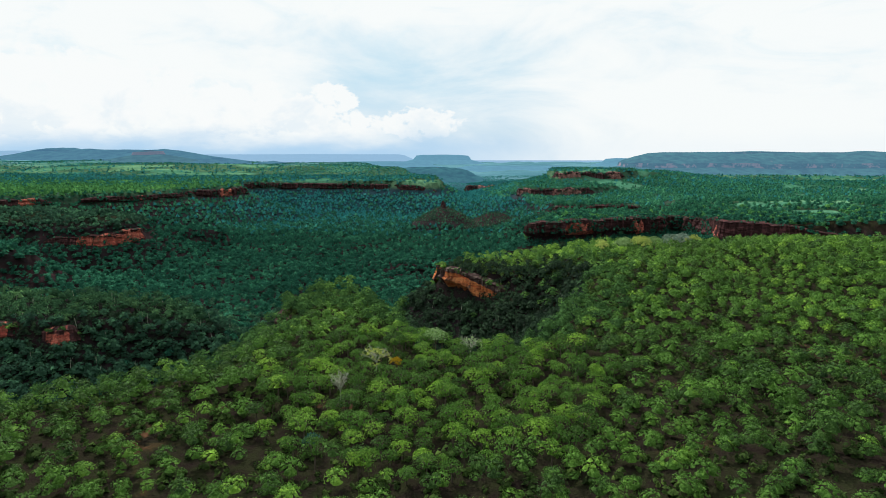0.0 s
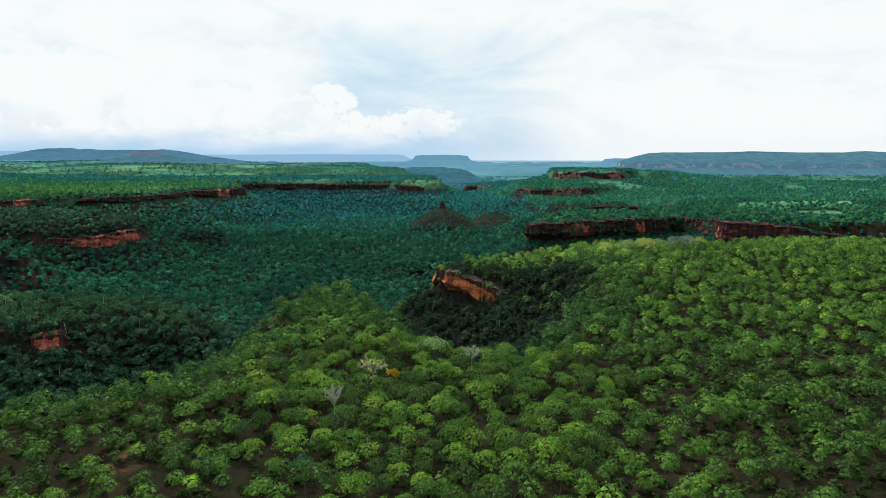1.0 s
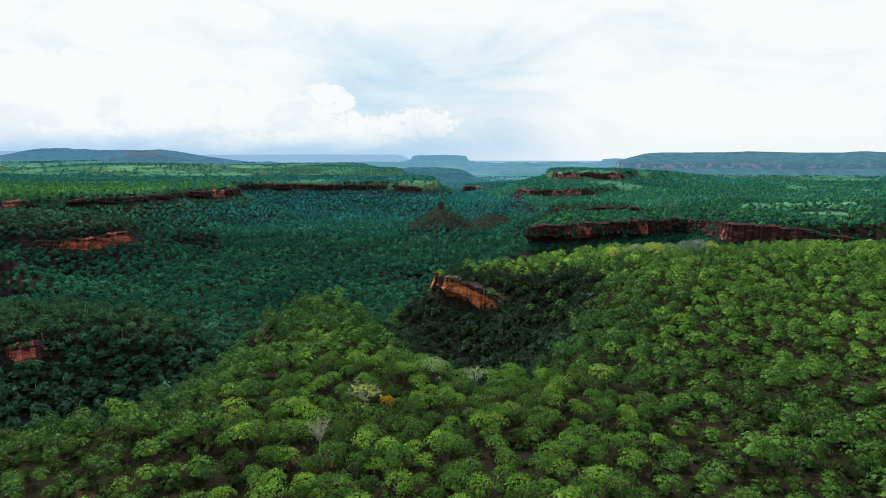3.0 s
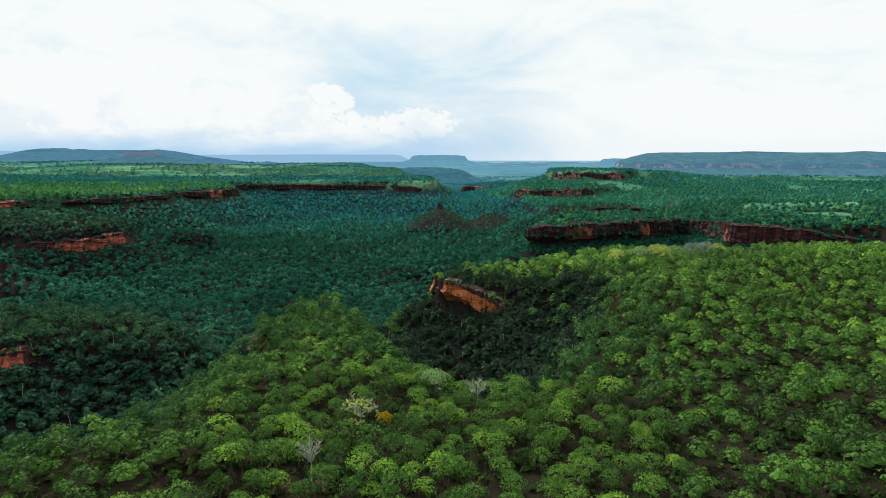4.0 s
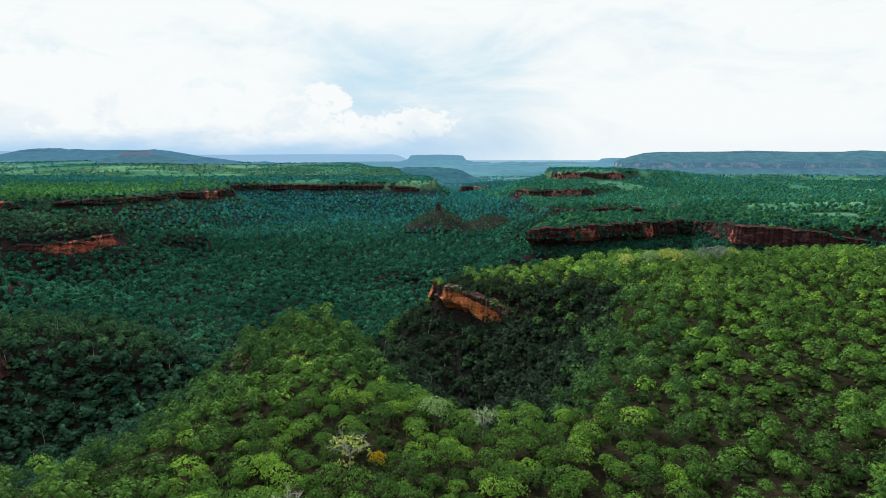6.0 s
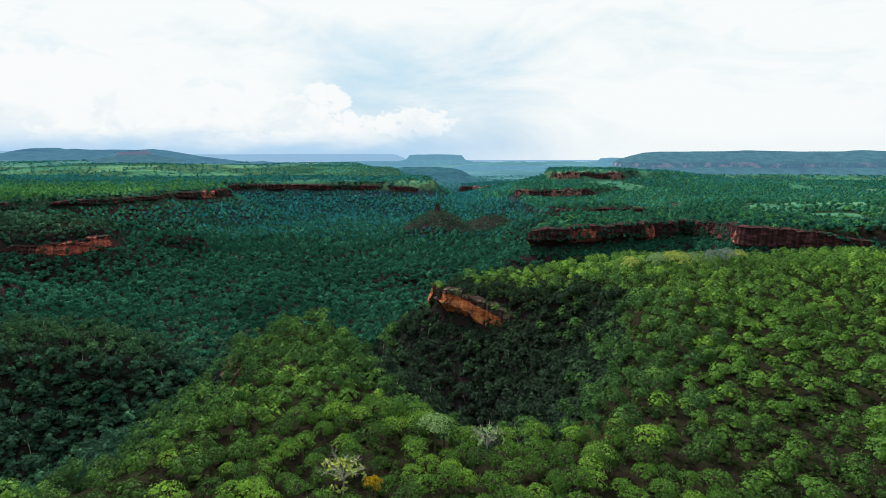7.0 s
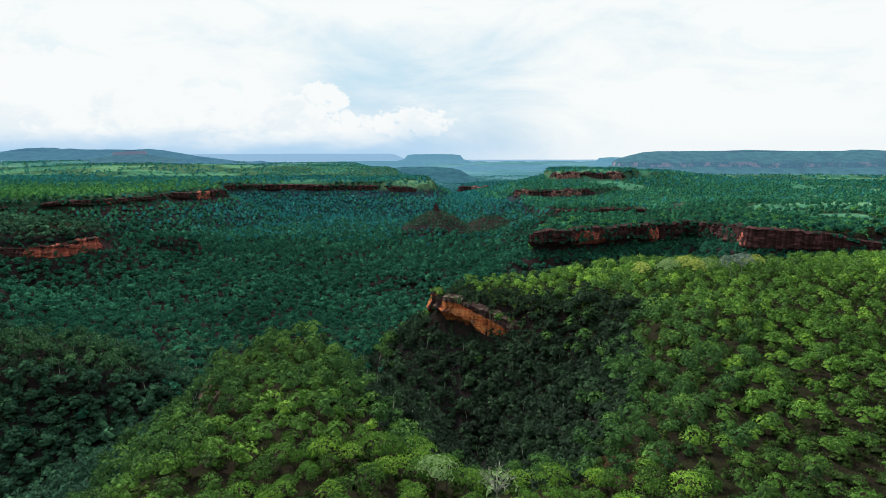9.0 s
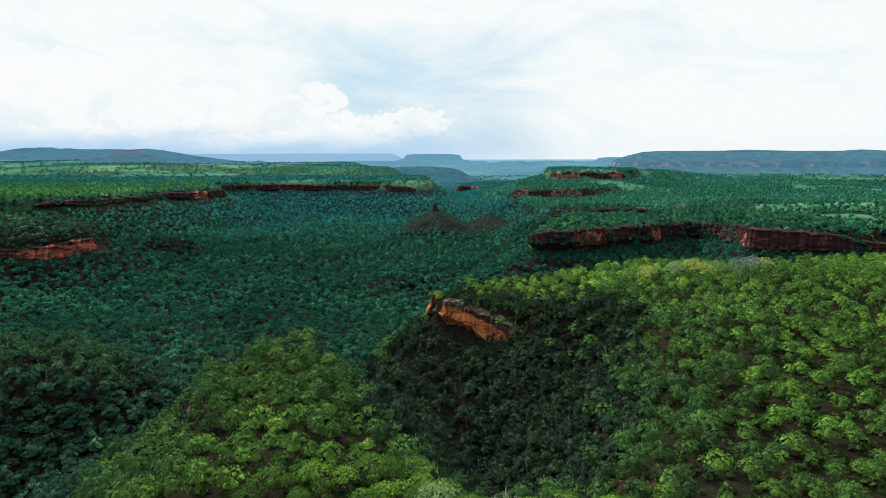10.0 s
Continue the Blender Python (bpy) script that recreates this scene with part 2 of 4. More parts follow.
M_LEAF_ONE = leaf_mat("upland_leaves_single", *UPLAND, by_object=True, shine=0.07, isle=0.3)
# bushes are dimmed in colour to stand for shade under the crowns
M_SHRUB = leaf_mat("dimmed_undergrowth_leaves", (0.020, 0.034, 0.014), (0.044, 0.080, 0.022), (0.110, 0.180, 0.040))
# half-way step in colour from lit plateau woods to shaded slopes
M_SLOPE = leaf_mat("dimmed_slope_leaves", (0.022, 0.050, 0.022), (0.054, 0.126, 0.038), (0.150, 0.290, 0.062))
M_CREST = leaf_mat("spur_leaves", (0.020, 0.050, 0.028), (0.040, 0.105, 0.050), (0.110, 0.230, 0.090))
# ravine and gully: dark forest, dimmed further in colour for slopes in shade
M_RAVINE = leaf_mat("shaded_ravine_leaves", (0.019, 0.028, 0.021), (0.025, 0.045, 0.028), (0.049, 0.103, 0.048))
M_GULLY = leaf_mat("shaded_gully_leaves", (0.020, 0.042, 0.030), (0.032, 0.084, 0.052), (0.078, 0.205, 0.105))
# valley forest: its own dark green, plus cloud shadow and haze in the colour
M_VALLEY_DIM = leaf_mat("shadowed_valley_leaves", (0.011, 0.040, 0.029), (0.018, 0.086, 0.055), (0.055, 0.232, 0.132))
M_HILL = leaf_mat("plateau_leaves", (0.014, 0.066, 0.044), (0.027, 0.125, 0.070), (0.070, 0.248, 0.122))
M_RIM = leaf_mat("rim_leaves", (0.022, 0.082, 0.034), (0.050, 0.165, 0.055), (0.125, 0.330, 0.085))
# blue haze of the distance is put into this leaf colour
M_HAZED = leaf_mat("hazed_far_leaves", (0.014, 0.090, 0.096), (0.019, 0.130, 0.130), (0.042, 0.225, 0.200))


def bark_mat():
    k = Mat("bark", 0.9, 0.1)
    n = k.noise(k.place(1, 1, 0.3), 6.0, 4.0)
    return k.done(k.mix(n, (0.06, 0.046, 0.036), (0.15, 0.125, 0.10)))


M_BARK = bark_mat()


# ---------------------------------------------------------------- the lie of the land
def hash2(ix, iy, seed):
    h = (ix.astype(np.int64) * 374761393 + iy.astype(np.int64) * 668265263 + seed * 974634757) & 0x7FFFFFFF
    h = ((h ^ (h >> 13)) * 1274126177) & 0x7FFFFFFF
    return ((h ^ (h >> 16)) & 0xFFFF) / 65535.0


def vnoise(x, y, scale, seed=0):
    """Value noise from -1 to 1 on a lattice of that many metres."""
    x, y = np.asarray(x, float) / scale, np.asarray(y, float) / scale
    ix, iy = np.floor(x), np.floor(y)
    fx, fy = x - ix, y - iy
    fx, fy = fx * fx * (3 - 2 * fx), fy * fy * (3 - 2 * fy)
    a = hash2(ix, iy, seed) * (1 - fx) + hash2(ix + 1, iy, seed) * fx
    b = hash2(ix, iy + 1, seed) * (1 - fx) + hash2(ix + 1, iy + 1, seed) * fx
    return 2 * (a * (1 - fy) + b * fy) - 1


def rough(x, y, scale, seed=0, octaves=3):
    return sum(vnoise(x, y, scale / 2 ** i, seed + i) * 0.5 ** i for i in range(octaves))


def inside_distance(x, y, poly):
    """Signed distance to a plan outline: minus inside."""
    d2 = np.full(np.shape(x), 1e18)
    inside = np.zeros(np.shape(x), bool)
    n = len(poly)
    for i in range(n):
        (ax, ay), (bx, by) = poly[i], poly[(i + 1) % n]
        ex, ey = bx - ax, by - ay
        t = np.clip(((x - ax) * ex + (y - ay) * ey) / (ex * ex + ey * ey), 0, 1)
        d2 = np.minimum(d2, (x - ax - t * ex) ** 2 + (y - ay - t * ey) ** 2)
        if ay != by:
            inside ^= ((ay > y) != (by > y)) & (x < (bx - ax) * (y - ay) / (by - ay) + ax)
    return np.sqrt(d2) * np.where(inside, -1, 1)


def step(a, b, v):
    t = np.clip((v - a) / (b - a), 0, 1)
    return t * t * (3 - 2 * t)


# plan outlines of the high ground
NEAR = [(-700, 60), (-300, 100), (-130, 118), (-95, 123), (-76, 127), (-58, 142), (-51, 165), (-53, 184), (-58, 203), (-56, 221), (-46, 231), (-35, 225),
        (-24, 204), (-16, 183), (-7, 163), (7, 149), (23, 150), (43, 184), (54, 213), (59, 244), (49, 266), (28, 286), (11, 298), (0, 312),
        (2, 322), (20, 333), (60, 340), (120, 345), (200, 348), (300, 345), (420, 325), (900, 200), (900, -500), (-700, -500)]
MESA = [(-329, 622), (-340, 604), (-366, 594), (-400, 596), (-450, 606), (-560, 640), (-600, 720), (-470, 735), (-385, 705), (-338, 662)]
SPUR = [(-163, 268), (-172, 262), (-188, 259), (-215, 262), (-250, 258), (-330, 262), (-420, 300), (-330, 335), (-240, 322), (-175, 312), (-138, 316), (-116, 296), (-122, 272), (-142, 264)]
KNOB = [(-345, 470), (-375, 455), (-470, 470), (-520, 520), (-400, 520), (-350, 495)]
LOW = [(-352, 700), (-318, 688), (-284, 696), (-270, 716), (-310, 740), (-352, 736)]
WEST = [(-3500, 560), (-900, 640), (-700, 690), (-600, 740), (-553, 770), (-540, 800), (-521, 830), (-500, 872), (-474, 905), (-462, 932), (-446, 960), (-438, 996),
        (-424, 1022), (-409, 1052), (-388, 1086), (-380, 1112), (-392, 1140), (-440, 1180), (-470, 1215), (-440, 1246), (-400, 1262), (-300, 1276), (-228, 1266), (-120, 1270),
        (-60, 1254), (-14, 1248), (-4, 1290), (-60, 1480), (-130, 1800), (-300, 2300), (-900, 2700), (-3500, 2800)]
EAST = [(78, 520), (104, 528), (148, 556), (196, 596), (228, 636), (244, 640), (258, 684), (286, 682), (290, 640), (272, 570), (268, 546), (290, 534), (322, 520),
        (346, 514), (356, 545), (378, 560), (396, 530), (480, 500), (720, 470), (3000, 300), (3500, 1750), (900, 1760), (420, 1720), (300, 1600), (210, 1420),
        (165, 1300), (150, 1160), (146, 1000), (150, 900), (160, 800), (118, 660), (86, 560)]
LEDGE = [(165, 832), (190, 822), (238, 824), (290, 846), (300, 900), (240, 915), (160, 900)]
SHELF = [(150, 1112), (205, 1104), (262, 1108), (300, 1130), (420, 1200), (400, 1300), (180, 1300)]
UPPER = [(250, 1272), (290, 1262), (345, 1264), (400, 1276), (480, 1310), (620, 1360), (720, 1480), (600, 1580), (330, 1560), (255, 1420)]
NOSE = [(70, 1690), (125, 1680), (225, 1695), (330, 1760), (330, 2000), (200, 2050), (80, 1850)]


def top_near(x, y):
    z = -7.0 + 0.030 * np.clip(x, -140, 200) + 1.2 * rough(x, y, 60, 3, 2)
    z -= 3.4 * step(165, 225, y) * step(0, -30, x)           # the knoll lies lower
    z -= 5.0 * step(215, 285, y) * step(120, 20, x)           # and so does the promontory
    return z - 5.0 * step(250, 345, y) - 4.0 * step(250, 345, y) * step(70, 160, x)


def flank(d, shoulder, width, cliff, slope, foot=999.0):
    """Drop below the top at a distance from the edge."""
    a = shoulder * np.clip((d + width) / width, 0, 1) ** 2
    out = np.clip(d, 0, None)
    return a + cliff * step(-1.5, 2.5, d) + slope * out * (1 - 0.22 * step(0, 90, out))


HIGH = [  # outline, top, shoulder, its width, cliff, slope of the foot, raggedness
    (NEAR, top_near, 5.0, 22.0, 2.0, 0.85, 3.5),
    (MESA, lambda x, y: -24 + 0 * x + 3 * rough(x, y, 70, 9, 2), 11.0, 55.0, 12.0, 0.5, 5.0),
    (SPUR, lambda x, y: -35.5 - 8.0 * step(-172, -118, x), 2.5, 16.0, 4.0, 0.6, 2.5),
    (KNOB, lambda x, y: -34 + 0 * x, 10.0, 30.0, 6.0, 0.7, 4.0),
    (LOW, lambda x, y: -49 + 0 * x, 6.0, 16.0, 6.0, 0.6, 4.0),
    (WEST, lambda x, y: -7 * step(1180, 1250, y) * step(-160, -10, x) * step(1330, 1260, y) + -13 + 18 * step(1150, 1750, y + 0.10 * x) + 14 * step(-500, -2200, x) * step(800, 2400, y) + 9 * step(950, 1500, y) * rough(x, y, 260, 21, 3),
     3.0, 24.0, 10.0, 0.55, 7.0),
    (EAST, lambda x, y: -22 - 3 * step(540, 640, y) - 11 * step(620, 740, y) * step(1230, 1120, y) * step(440, 280, x) + 6 * step(900, 1650, y) + 3 * rough(x, y, 160, 33, 3), 2.0, 12.0, 9.0, 0.70, 3.0),
    (LEDGE, lambda x, y: -29 + 0 * x, 1.5, 10.0, 7.0, 0.5, 3.0),
    (SHELF, lambda x, y: -19 + 0 * x, 1.5, 10.0, 12.0, 0.55, 4.0),
    (UPPER, lambda x, y: 9 - 17 * step(380, 660, x) + 3 * rough(x, y, 90, 35, 2), 2.0, 20.0, 13.0, 0.28, 5.0),
    (NOSE, lambda x, y: -45 + 0 * x, 2.0, 12.0, 14.0, 0.5, 6.0),
]


def floor_z(x, y):
    z = -66.0 - 10 * step(330, 700, y) + 62 * step(1500, 4600, y)
    return z + 6.0 * rough(x, y, 120, 51, 3)


def land(x, y):
    x, y = np.asarray(x, float), np.asarray(y, float)
    z = floor_z(x, y)
    for poly, top, shoulder, width, cliff, slope, rag in HIGH:
        d = inside_distance(x, y, poly) + rag * rough(x, y, 28, 71, 2) * 0.6
        if poly is NEAR:  # sheer below the promontory's rock face
            cliff = 2.0 + 7.0 * np.exp(-((x - 14) ** 2 + (y - 298) ** 2) / 26.0 ** 2) + 5.0 * np.exp(-((x + 58) ** 2 + (y - 198) ** 2) / 20.0 ** 2)
            shoulder = 5.0 - 3.4 * step(165, 188, y) * step(-15, -28, x)  # the knoll is blunt
            slope = 0.85 + 0.28 * step(150, 200, y) * step(-10, 8, x)
        if poly is UPPER:  # the scarp runs out eastwards
            cliff = 13.0 * step(520, 400, x)
        h = top(x, y) - flank(d, shoulder, width, cliff, slope)
        z = np.maximum(z, h) + 2.0 * np.exp(-np.abs(z - h) / 6.0) * (h < top(x, y) - cliff)
    return np.maximum(z, cone_z(x, y))


def cone_z(x, y):
    """The cone in the valley with its lower eastern shoulder."""
    r = np.hypot(x, (y - 935) * 0.85)
    r2 = np.hypot(np.maximum(np.abs(x - 86) - 10, 0), (y - 945) * 0.85)
    n = rough(x, y, 30, 91, 3)
    return np.maximum(-35 - 0.70 * r + 0.0016 * r * r * (r < 150) + 2.4 * n - 60 * (r > 150), -50 - 0.55 * r2 + 2.6 * n - 60 * (r2 > 110))


def cone_r(x, y):
    """Distance from the cone's ridge in the valley."""
    t = np.clip(x / 82.0, 0, 1)
    return np.hypot(x - 82 * t, y - 935 - 10 * t)


def field(x, y):
    """Where the far plateaus are open pasture instead of woods: 0 to 1."""
    f = 0.9 * step(0.06, 0.34, rough(x * 0.45, y, 130, 61, 3)) * step(1150, 1350, y + 0.25 * (x + 600)) * (x < 60)      # the western plain
    g = step(-0.05, 0.2, rough(x, y * 0.8, 90, 64, 3) + 0.9 * np.exp(-((x - 560) / 190) ** 2 - ((y - 800) / 170) ** 2) - 0.55) * (x > 250) * (y > 560)
    h = 0.8 * step(0.3, 0.6, rough(x, y * 0.6, 150, 67, 3)) * (x > 450) * step(950, 1200, y)
    return np.maximum(np.maximum(f, g), h)


def rows_of(stops):
    """Coordinates with a given spacing between stops."""
    out = [stops[0][0]]
    for (a, s), (b, s2) in zip(stops, stops[1:]):
        while out[-1] < b - 1e-6:
            f = (out[-1] - a) / (b - a)
            out.append(min(b, out[-1] + s + (s2 - s) * f))
    return np.array(out)


def ground():
    xs = rows_of([(-4800, 260), (-1200, 26), (-450, 8), (-140, 5.0), (120, 5.0), (420, 7), (1000, 22), (4800, 260)])
    ys = rows_of([(-900, 120), (-60, 12), (60, 5.0), (420, 5.4), (760, 8), (1300, 14), (2400, 40), (4850, 170)])
    gx, gy = np.meshgrid(xs, ys)
    gz = land(gx, gy) + 0.25 * rough(gx, gy, 9, 5, 2)
    n, m = gx.shape
    v = np.stack([gx, gy, gz], -1).reshape(-1, 3)
    i = np.arange(n * m).reshape(n, m)
    f = np.stack([i[:-1, :-1], i[:-1, 1:], i[1:, 1:], i[1:, :-1]], -1).reshape(-1, 4)
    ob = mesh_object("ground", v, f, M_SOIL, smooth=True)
    bare = np.clip(1.1 - cone_r(v[:, 0], v[:, 1]) / 60.0, 0, 1) * (cone_z(v[:, 0], v[:, 1]) > v[:, 2] - 1.0)
    for poly, out in ((MESA, 16), (KNOB, 25), (LOW, 12), (WEST, 55), (EAST, 14), (LEDGE, 14), (SHELF, 30), (UPPER, 20)):
        e = inside_distance(v[:, 0], v[:, 1], poly)
        bare = np.maximum(bare, 0.75 * step(1, 6, e) * step(out, 4, e) * (v[:, 1] < 1600) * (1 - 0.7 * step(1050, 1200, v[:, 1])))
    ob.data.attributes.new("bare", "FLOAT", "POINT").data.foreach_set("value", np.ascontiguousarray(bare, np.float32))
    ob.data.attributes.new("field", "FLOAT", "POINT").data.foreach_set("value", np.ascontiguousarray(field(v[:, 0], v[:, 1]) * step(-40, -30, v[:, 2]), np.float32))
    return tagged(ob, "forest soil with grass and red sand over plateaus and valley", "ground", kind="structure")


def mesh_object(name, v, f, mat, smooth=False, tone=None):
    """One mesh from arrays of places and of faces with equal corner counts."""
    me = bpy.data.meshes.new(name)
    k = f.shape[1]
    me.vertices.add(len(v))
    me.vertices.foreach_set("co", np.ascontiguousarray(v, np.float32).ravel())
    me.loops.add(f.size)
    me.loops.foreach_set("vertex_index", np.ascontiguousarray(f, np.int32).ravel())
    me.polygons.add(len(f))
    me.polygons.foreach_set("loop_start", np.arange(0, f.size, k, dtype=np.int32))
    me.polygons.foreach_set("use_smooth", np.full(len(f), smooth))
    if tone is not None:
        me.attributes.new("tone", "FLOAT", "POINT").data.foreach_set("value", np.ascontiguousarray(tone, np.float32))
    me.update(calc_edges=True)
    me.materials.append(mat)
    return new(name, me)


ground()


# ---------------------------------------------------------------- cliffs
FRINGE = []  # upper edges of the rock faces, where bushes hang over
CLEAR = []  # strips before the rock faces that stay free of trees


def off_cliffs(x, y):
    ok = np.ones(len(x), bool)
    for P, w in CLEAR:
        near = np.where((x > P[:, 0].min() - w) & (x < P[:, 0].max() + w) & (y > P[:, 1].min() - w) & (y < P[:, 1].max() + w))[0]
        if len(near):
            d = np.hypot(x[near][:, None] - P[None, :, 0], y[near][:, None] - P[None, :, 1]).min(1)
            ok[near[d < w]] = False
    return ok


def cliff(line, z_top, z_bottom, mat, label, bulge=2.0, seed=0, fine=1.6, proud=1.0, clear=4.0, fresh=(), cap=0.0, worn=-0.7):
    """A rock face along a line (its outside on the right hand), bedded, blocky and uneven."""
    z_top, z_bottom = np.atleast_1d(z_top), np.atleast_1d(z_bottom)
    pts = [Vector((*p, 0)) for p in line]
    path = []
    for a, b in zip(pts, pts[1:]):
        n = max(1, int((b - a).length / fine))
        path += [a.lerp(b, i / n) for i in range(n)]
    path.append(pts[-1])
    n, rows = len(path), max(8, int((z_top.max() - z_bottom.min()) / (fine * 0.75)))
    P = np.array([(p.x, p.y) for p in path])
    for _ in range(3):
        P[1:-1] = (P[:-2] + 2 * P[1:-1] + P[2:]) / 4
    T = np.gradient(P, axis=0)
    T /= np.linalg.norm(T, axis=1)[:, None] + 1e-9
    N = np.stack([T[:, 1], -T[:, 0]], 1)
    CLEAR.append((P + N * (proud + clear), clear + 1.0))
    s = np.concatenate([[0], np.cumsum(np.linalg.norm(np.diff(P, axis=0), axis=1))])
    ends = np.clip(np.minimum(s, s[-1] - s) / max(4 * fine, 0.10 * s[-1]), 0, 1) ** 0.7
    q = s / s[-1]
    z_top, z_bottom = (np.interp(q, np.linspace(0, 1, len(v)), v) for v in (z_top, z_bottom))
    zt = z_top + (z_top - z_bottom) * 0.22 * (rough(s, s * 0 + seed, 16, seed, 4) - 0.3)
    zb = z_bottom - 3 + (z_top - z_bottom) * 0.12 * rough(s, s * 0 + seed, 17, seed + 5, 3)
    zt = zb + (zt - zb) * (0.15 + 0.85 * ends)
    FRINGE.append((P, N, zt, zb, proud, fine))
    V = []
    for r in range(rows + 2):
        f = min(r, rows) / rows
        z = zt + (zb - zt) * f
        S, Z = s, z
        bed = 0.3 * np.sign(vnoise(S * 0.08 + seed, Z, 1.9, seed)) * np.abs(vnoise(S * 0.08 + seed, Z, 1.9, seed)) ** 0.5
        block = 1.3 * vnoise(np.round(S / 4.0 + 0.6 * vnoise(S, Z, 5, seed + 8)), np.round(Z / 3.2), 1.0, seed + 2)
        o = proud + bulge * rough(S, Z * 0.25, 14, seed + 3, 3) + (1.3 + 0.5 * max(0.0, fine - 1.0)) * np.abs(vnoise(S, Z * 0.10, 1.6 + fine, seed + 6)) ** 0.7 + bed * (1.0 if fine < 1.7 else 0.4) + block * 0.8 * min(1.0, 0.75 * fine) + 1.8 * f * f
        if r == 0:
            o = o - 4.0
        if r == rows + 1:
            z, o = z - 4, o - 3
        V.append(np.stack([P[:, 0] + N[:, 0] * o, P[:, 1] + N[:, 1] * o, z + (0.5 if r == 0 else 0)], 1))
    V = np.concatenate(V)
    i = np.arange(n * (rows + 2)).reshape(rows + 2, n)
    F = np.stack([i[:-1, :-1], i[1:, :-1], i[1:, 1:], i[:-1, 1:]], -1).reshape(-1, 4)
    ob = mesh_object("cliff", V, F, mat)
    new_rock = np.full(n, worn)
    for lo, hi in fresh:
        new_rock = np.maximum(new_rock, step(lo - 0.025, lo + 0.015, q) * step(hi + 0.025, hi - 0.015, q) * (0.75 - worn) + worn)
    ob.data.attributes.new("fresh", "FLOAT", "POINT").data.foreach_set("value", (new_rock[None, :] - cap * step(0.40, 0.16, np.linspace(0, 1, rows + 2))[:, None]).ravel().astype(np.float32))
    return tagged(ob, label, "cliff", "sandstone cliffs", "structure")


RED = "red sandstone cliff with dark stains under forest edge"
# the promontory's bright face, lower towards the gully
cliff([(1, 309), (4, 304.5), (8, 301), (12, 297), (17, 293.5), (22, 290), (28, 284.5), (33, 279.5), (38, 275.5)], (-17, -17, -17.5, -18.5, -19, -20, -21.5, -23, -24.5),
      (-19, -20, -20.5, -21.5, -26, -28.5, -30, -29.5, -27), M_ORANGE, "fresh orange sandstone face under a grey ledge on a wooded promontory", 0.5, 3, 0.6, 2.6, 3.0, [(0.08, 0.88)], 0.95)
cliff([(0, 323), (-3, 318), (-2, 314)], -17.5, -22.5, M_ORANGE, "tan sandstone pillar at the tip of a promontory", 0.7, 19, 0.7, 1.0, 1.5, [(0.2, 0.9)], 0.3)
cliff([(-3, 335), (-6, 331), (-5, 327)], -34, -39, M_ORANGE, "narrow grey rock pillar among dark trees", 0.6, 31, 0.7, 2.6, 1.2)
cliff([(-54, 222), (-58, 212), (-58, 202), (-54, 190), (-51.5, 179)], -13, -19, M_DARK, "weathered dark rock face on the wooded knoll", 1.0, 4, 0.8, 0.8, 1.5, (), 0.0, -1.2)
cliff([(-412, 597), (-400, 594), (-372, 591), (-356, 594), (-341, 602), (-330, 618), (-333, 640)], (-41, -41, -40, -38.5, -36.5, -33, -33.5), (-43.5, -45.5, -46.5, -47, -46, -44, -42), M_ROCK,
      "red sandstone cliff round a wooded mesa, orange at its end", 1.8, 5, 1.5, 2, 4.0, [(0.32, 0.86)], 0.4, -0.95)
cliff([(-190, 260), (-184, 258), (-177, 258), (-170, 262)], (-38, -37.5, -37, -37), (-40, -41, -40.5, -39.5), M_ROCK, "broken pink sandstone face on a wooded spur", 1.8, 7, 0.7, 1.0, 2.0, [(0.35, 0.8)], 0.3)
cliff([(-184, 283), (-172, 279), (-162, 279), (-154, 283)], -36.5, -38.5, M_ROCK, "dark brown rock ledge on a wooded spur", 0.8, 22, 0.7, 1.0, 1.5, (), 0.0, -1.2)
cliff([(-212, 261), (-204, 259), (-196, 260)], -35, -37.5, M_ROCK, "small pink sandstone face on a wooded spur", 0.8, 6, 0.8, 1.0, 1.8, [(0.4, 0.7)])
cliff([(-700, 688), (-600, 738), (-553, 767), (-540, 797)], -15, -20, M_ROCK, RED, 2.0, 18, 2.4, 2, 4.0, [(0.8, 0.9)], 0.0, -0.9)
cliff([(-519, 828), (-498, 870), (-472, 903), (-460, 930), (-444, 958), (-436, 994), (-422, 1020), (-407, 1050), (-386, 1084), (-377, 1110), (-388, 1138)],
      (-17, -18, -20, -20, -20, -19, -18, -17, -17, -17, -18), (-18, -19.5, -24, -21.5, -22, -21.5, -22, -27, -30, -27, -23), M_ROCK, RED, 3.0, 8, 2.4, 2, 4.0, [(0.25, 0.28), (0.72, 0.80)], 0.0, -1.0)
cliff([(-455, 1235), (-400, 1258), (-300, 1272), (-228, 1262), (-120, 1266), (-60, 1250), (-12, 1244)], (-17, -17, -17.5, -18, -19, -21, -24), (-24, -24, -24.5, -25, -26, -28, -31), M_ROCK, RED, 3.0, 9, 4.0, 2, 4.0, (), 0.0, -0.8)
cliff([(82, 560), (77, 522), (104, 526), (148, 554), (196, 594), (228, 634), (244, 640), (258, 680), (284, 680), (288, 640), (272, 572), (266, 546), (290, 532), (322, 518),
       (347, 512), (353, 524)],
      (-18, -17.5, -17.5, -17.5, -18, -19, -22, -25, -27, -27, -25, -20, -18, -18, -16, -16), (-25, -24, -24, -25, -28, -32, -38, -39, -39, -39, -38, -35, -32, -31, -31, -31), M_ROCK,
      "long red sandstone cliff, black-stained with orange breaks", 2.4, 10, 2.0, 2, 4.0, [(0.13, 0.20), (0.31, 0.37), (0.77, 0.815)], 0.7, -0.8)
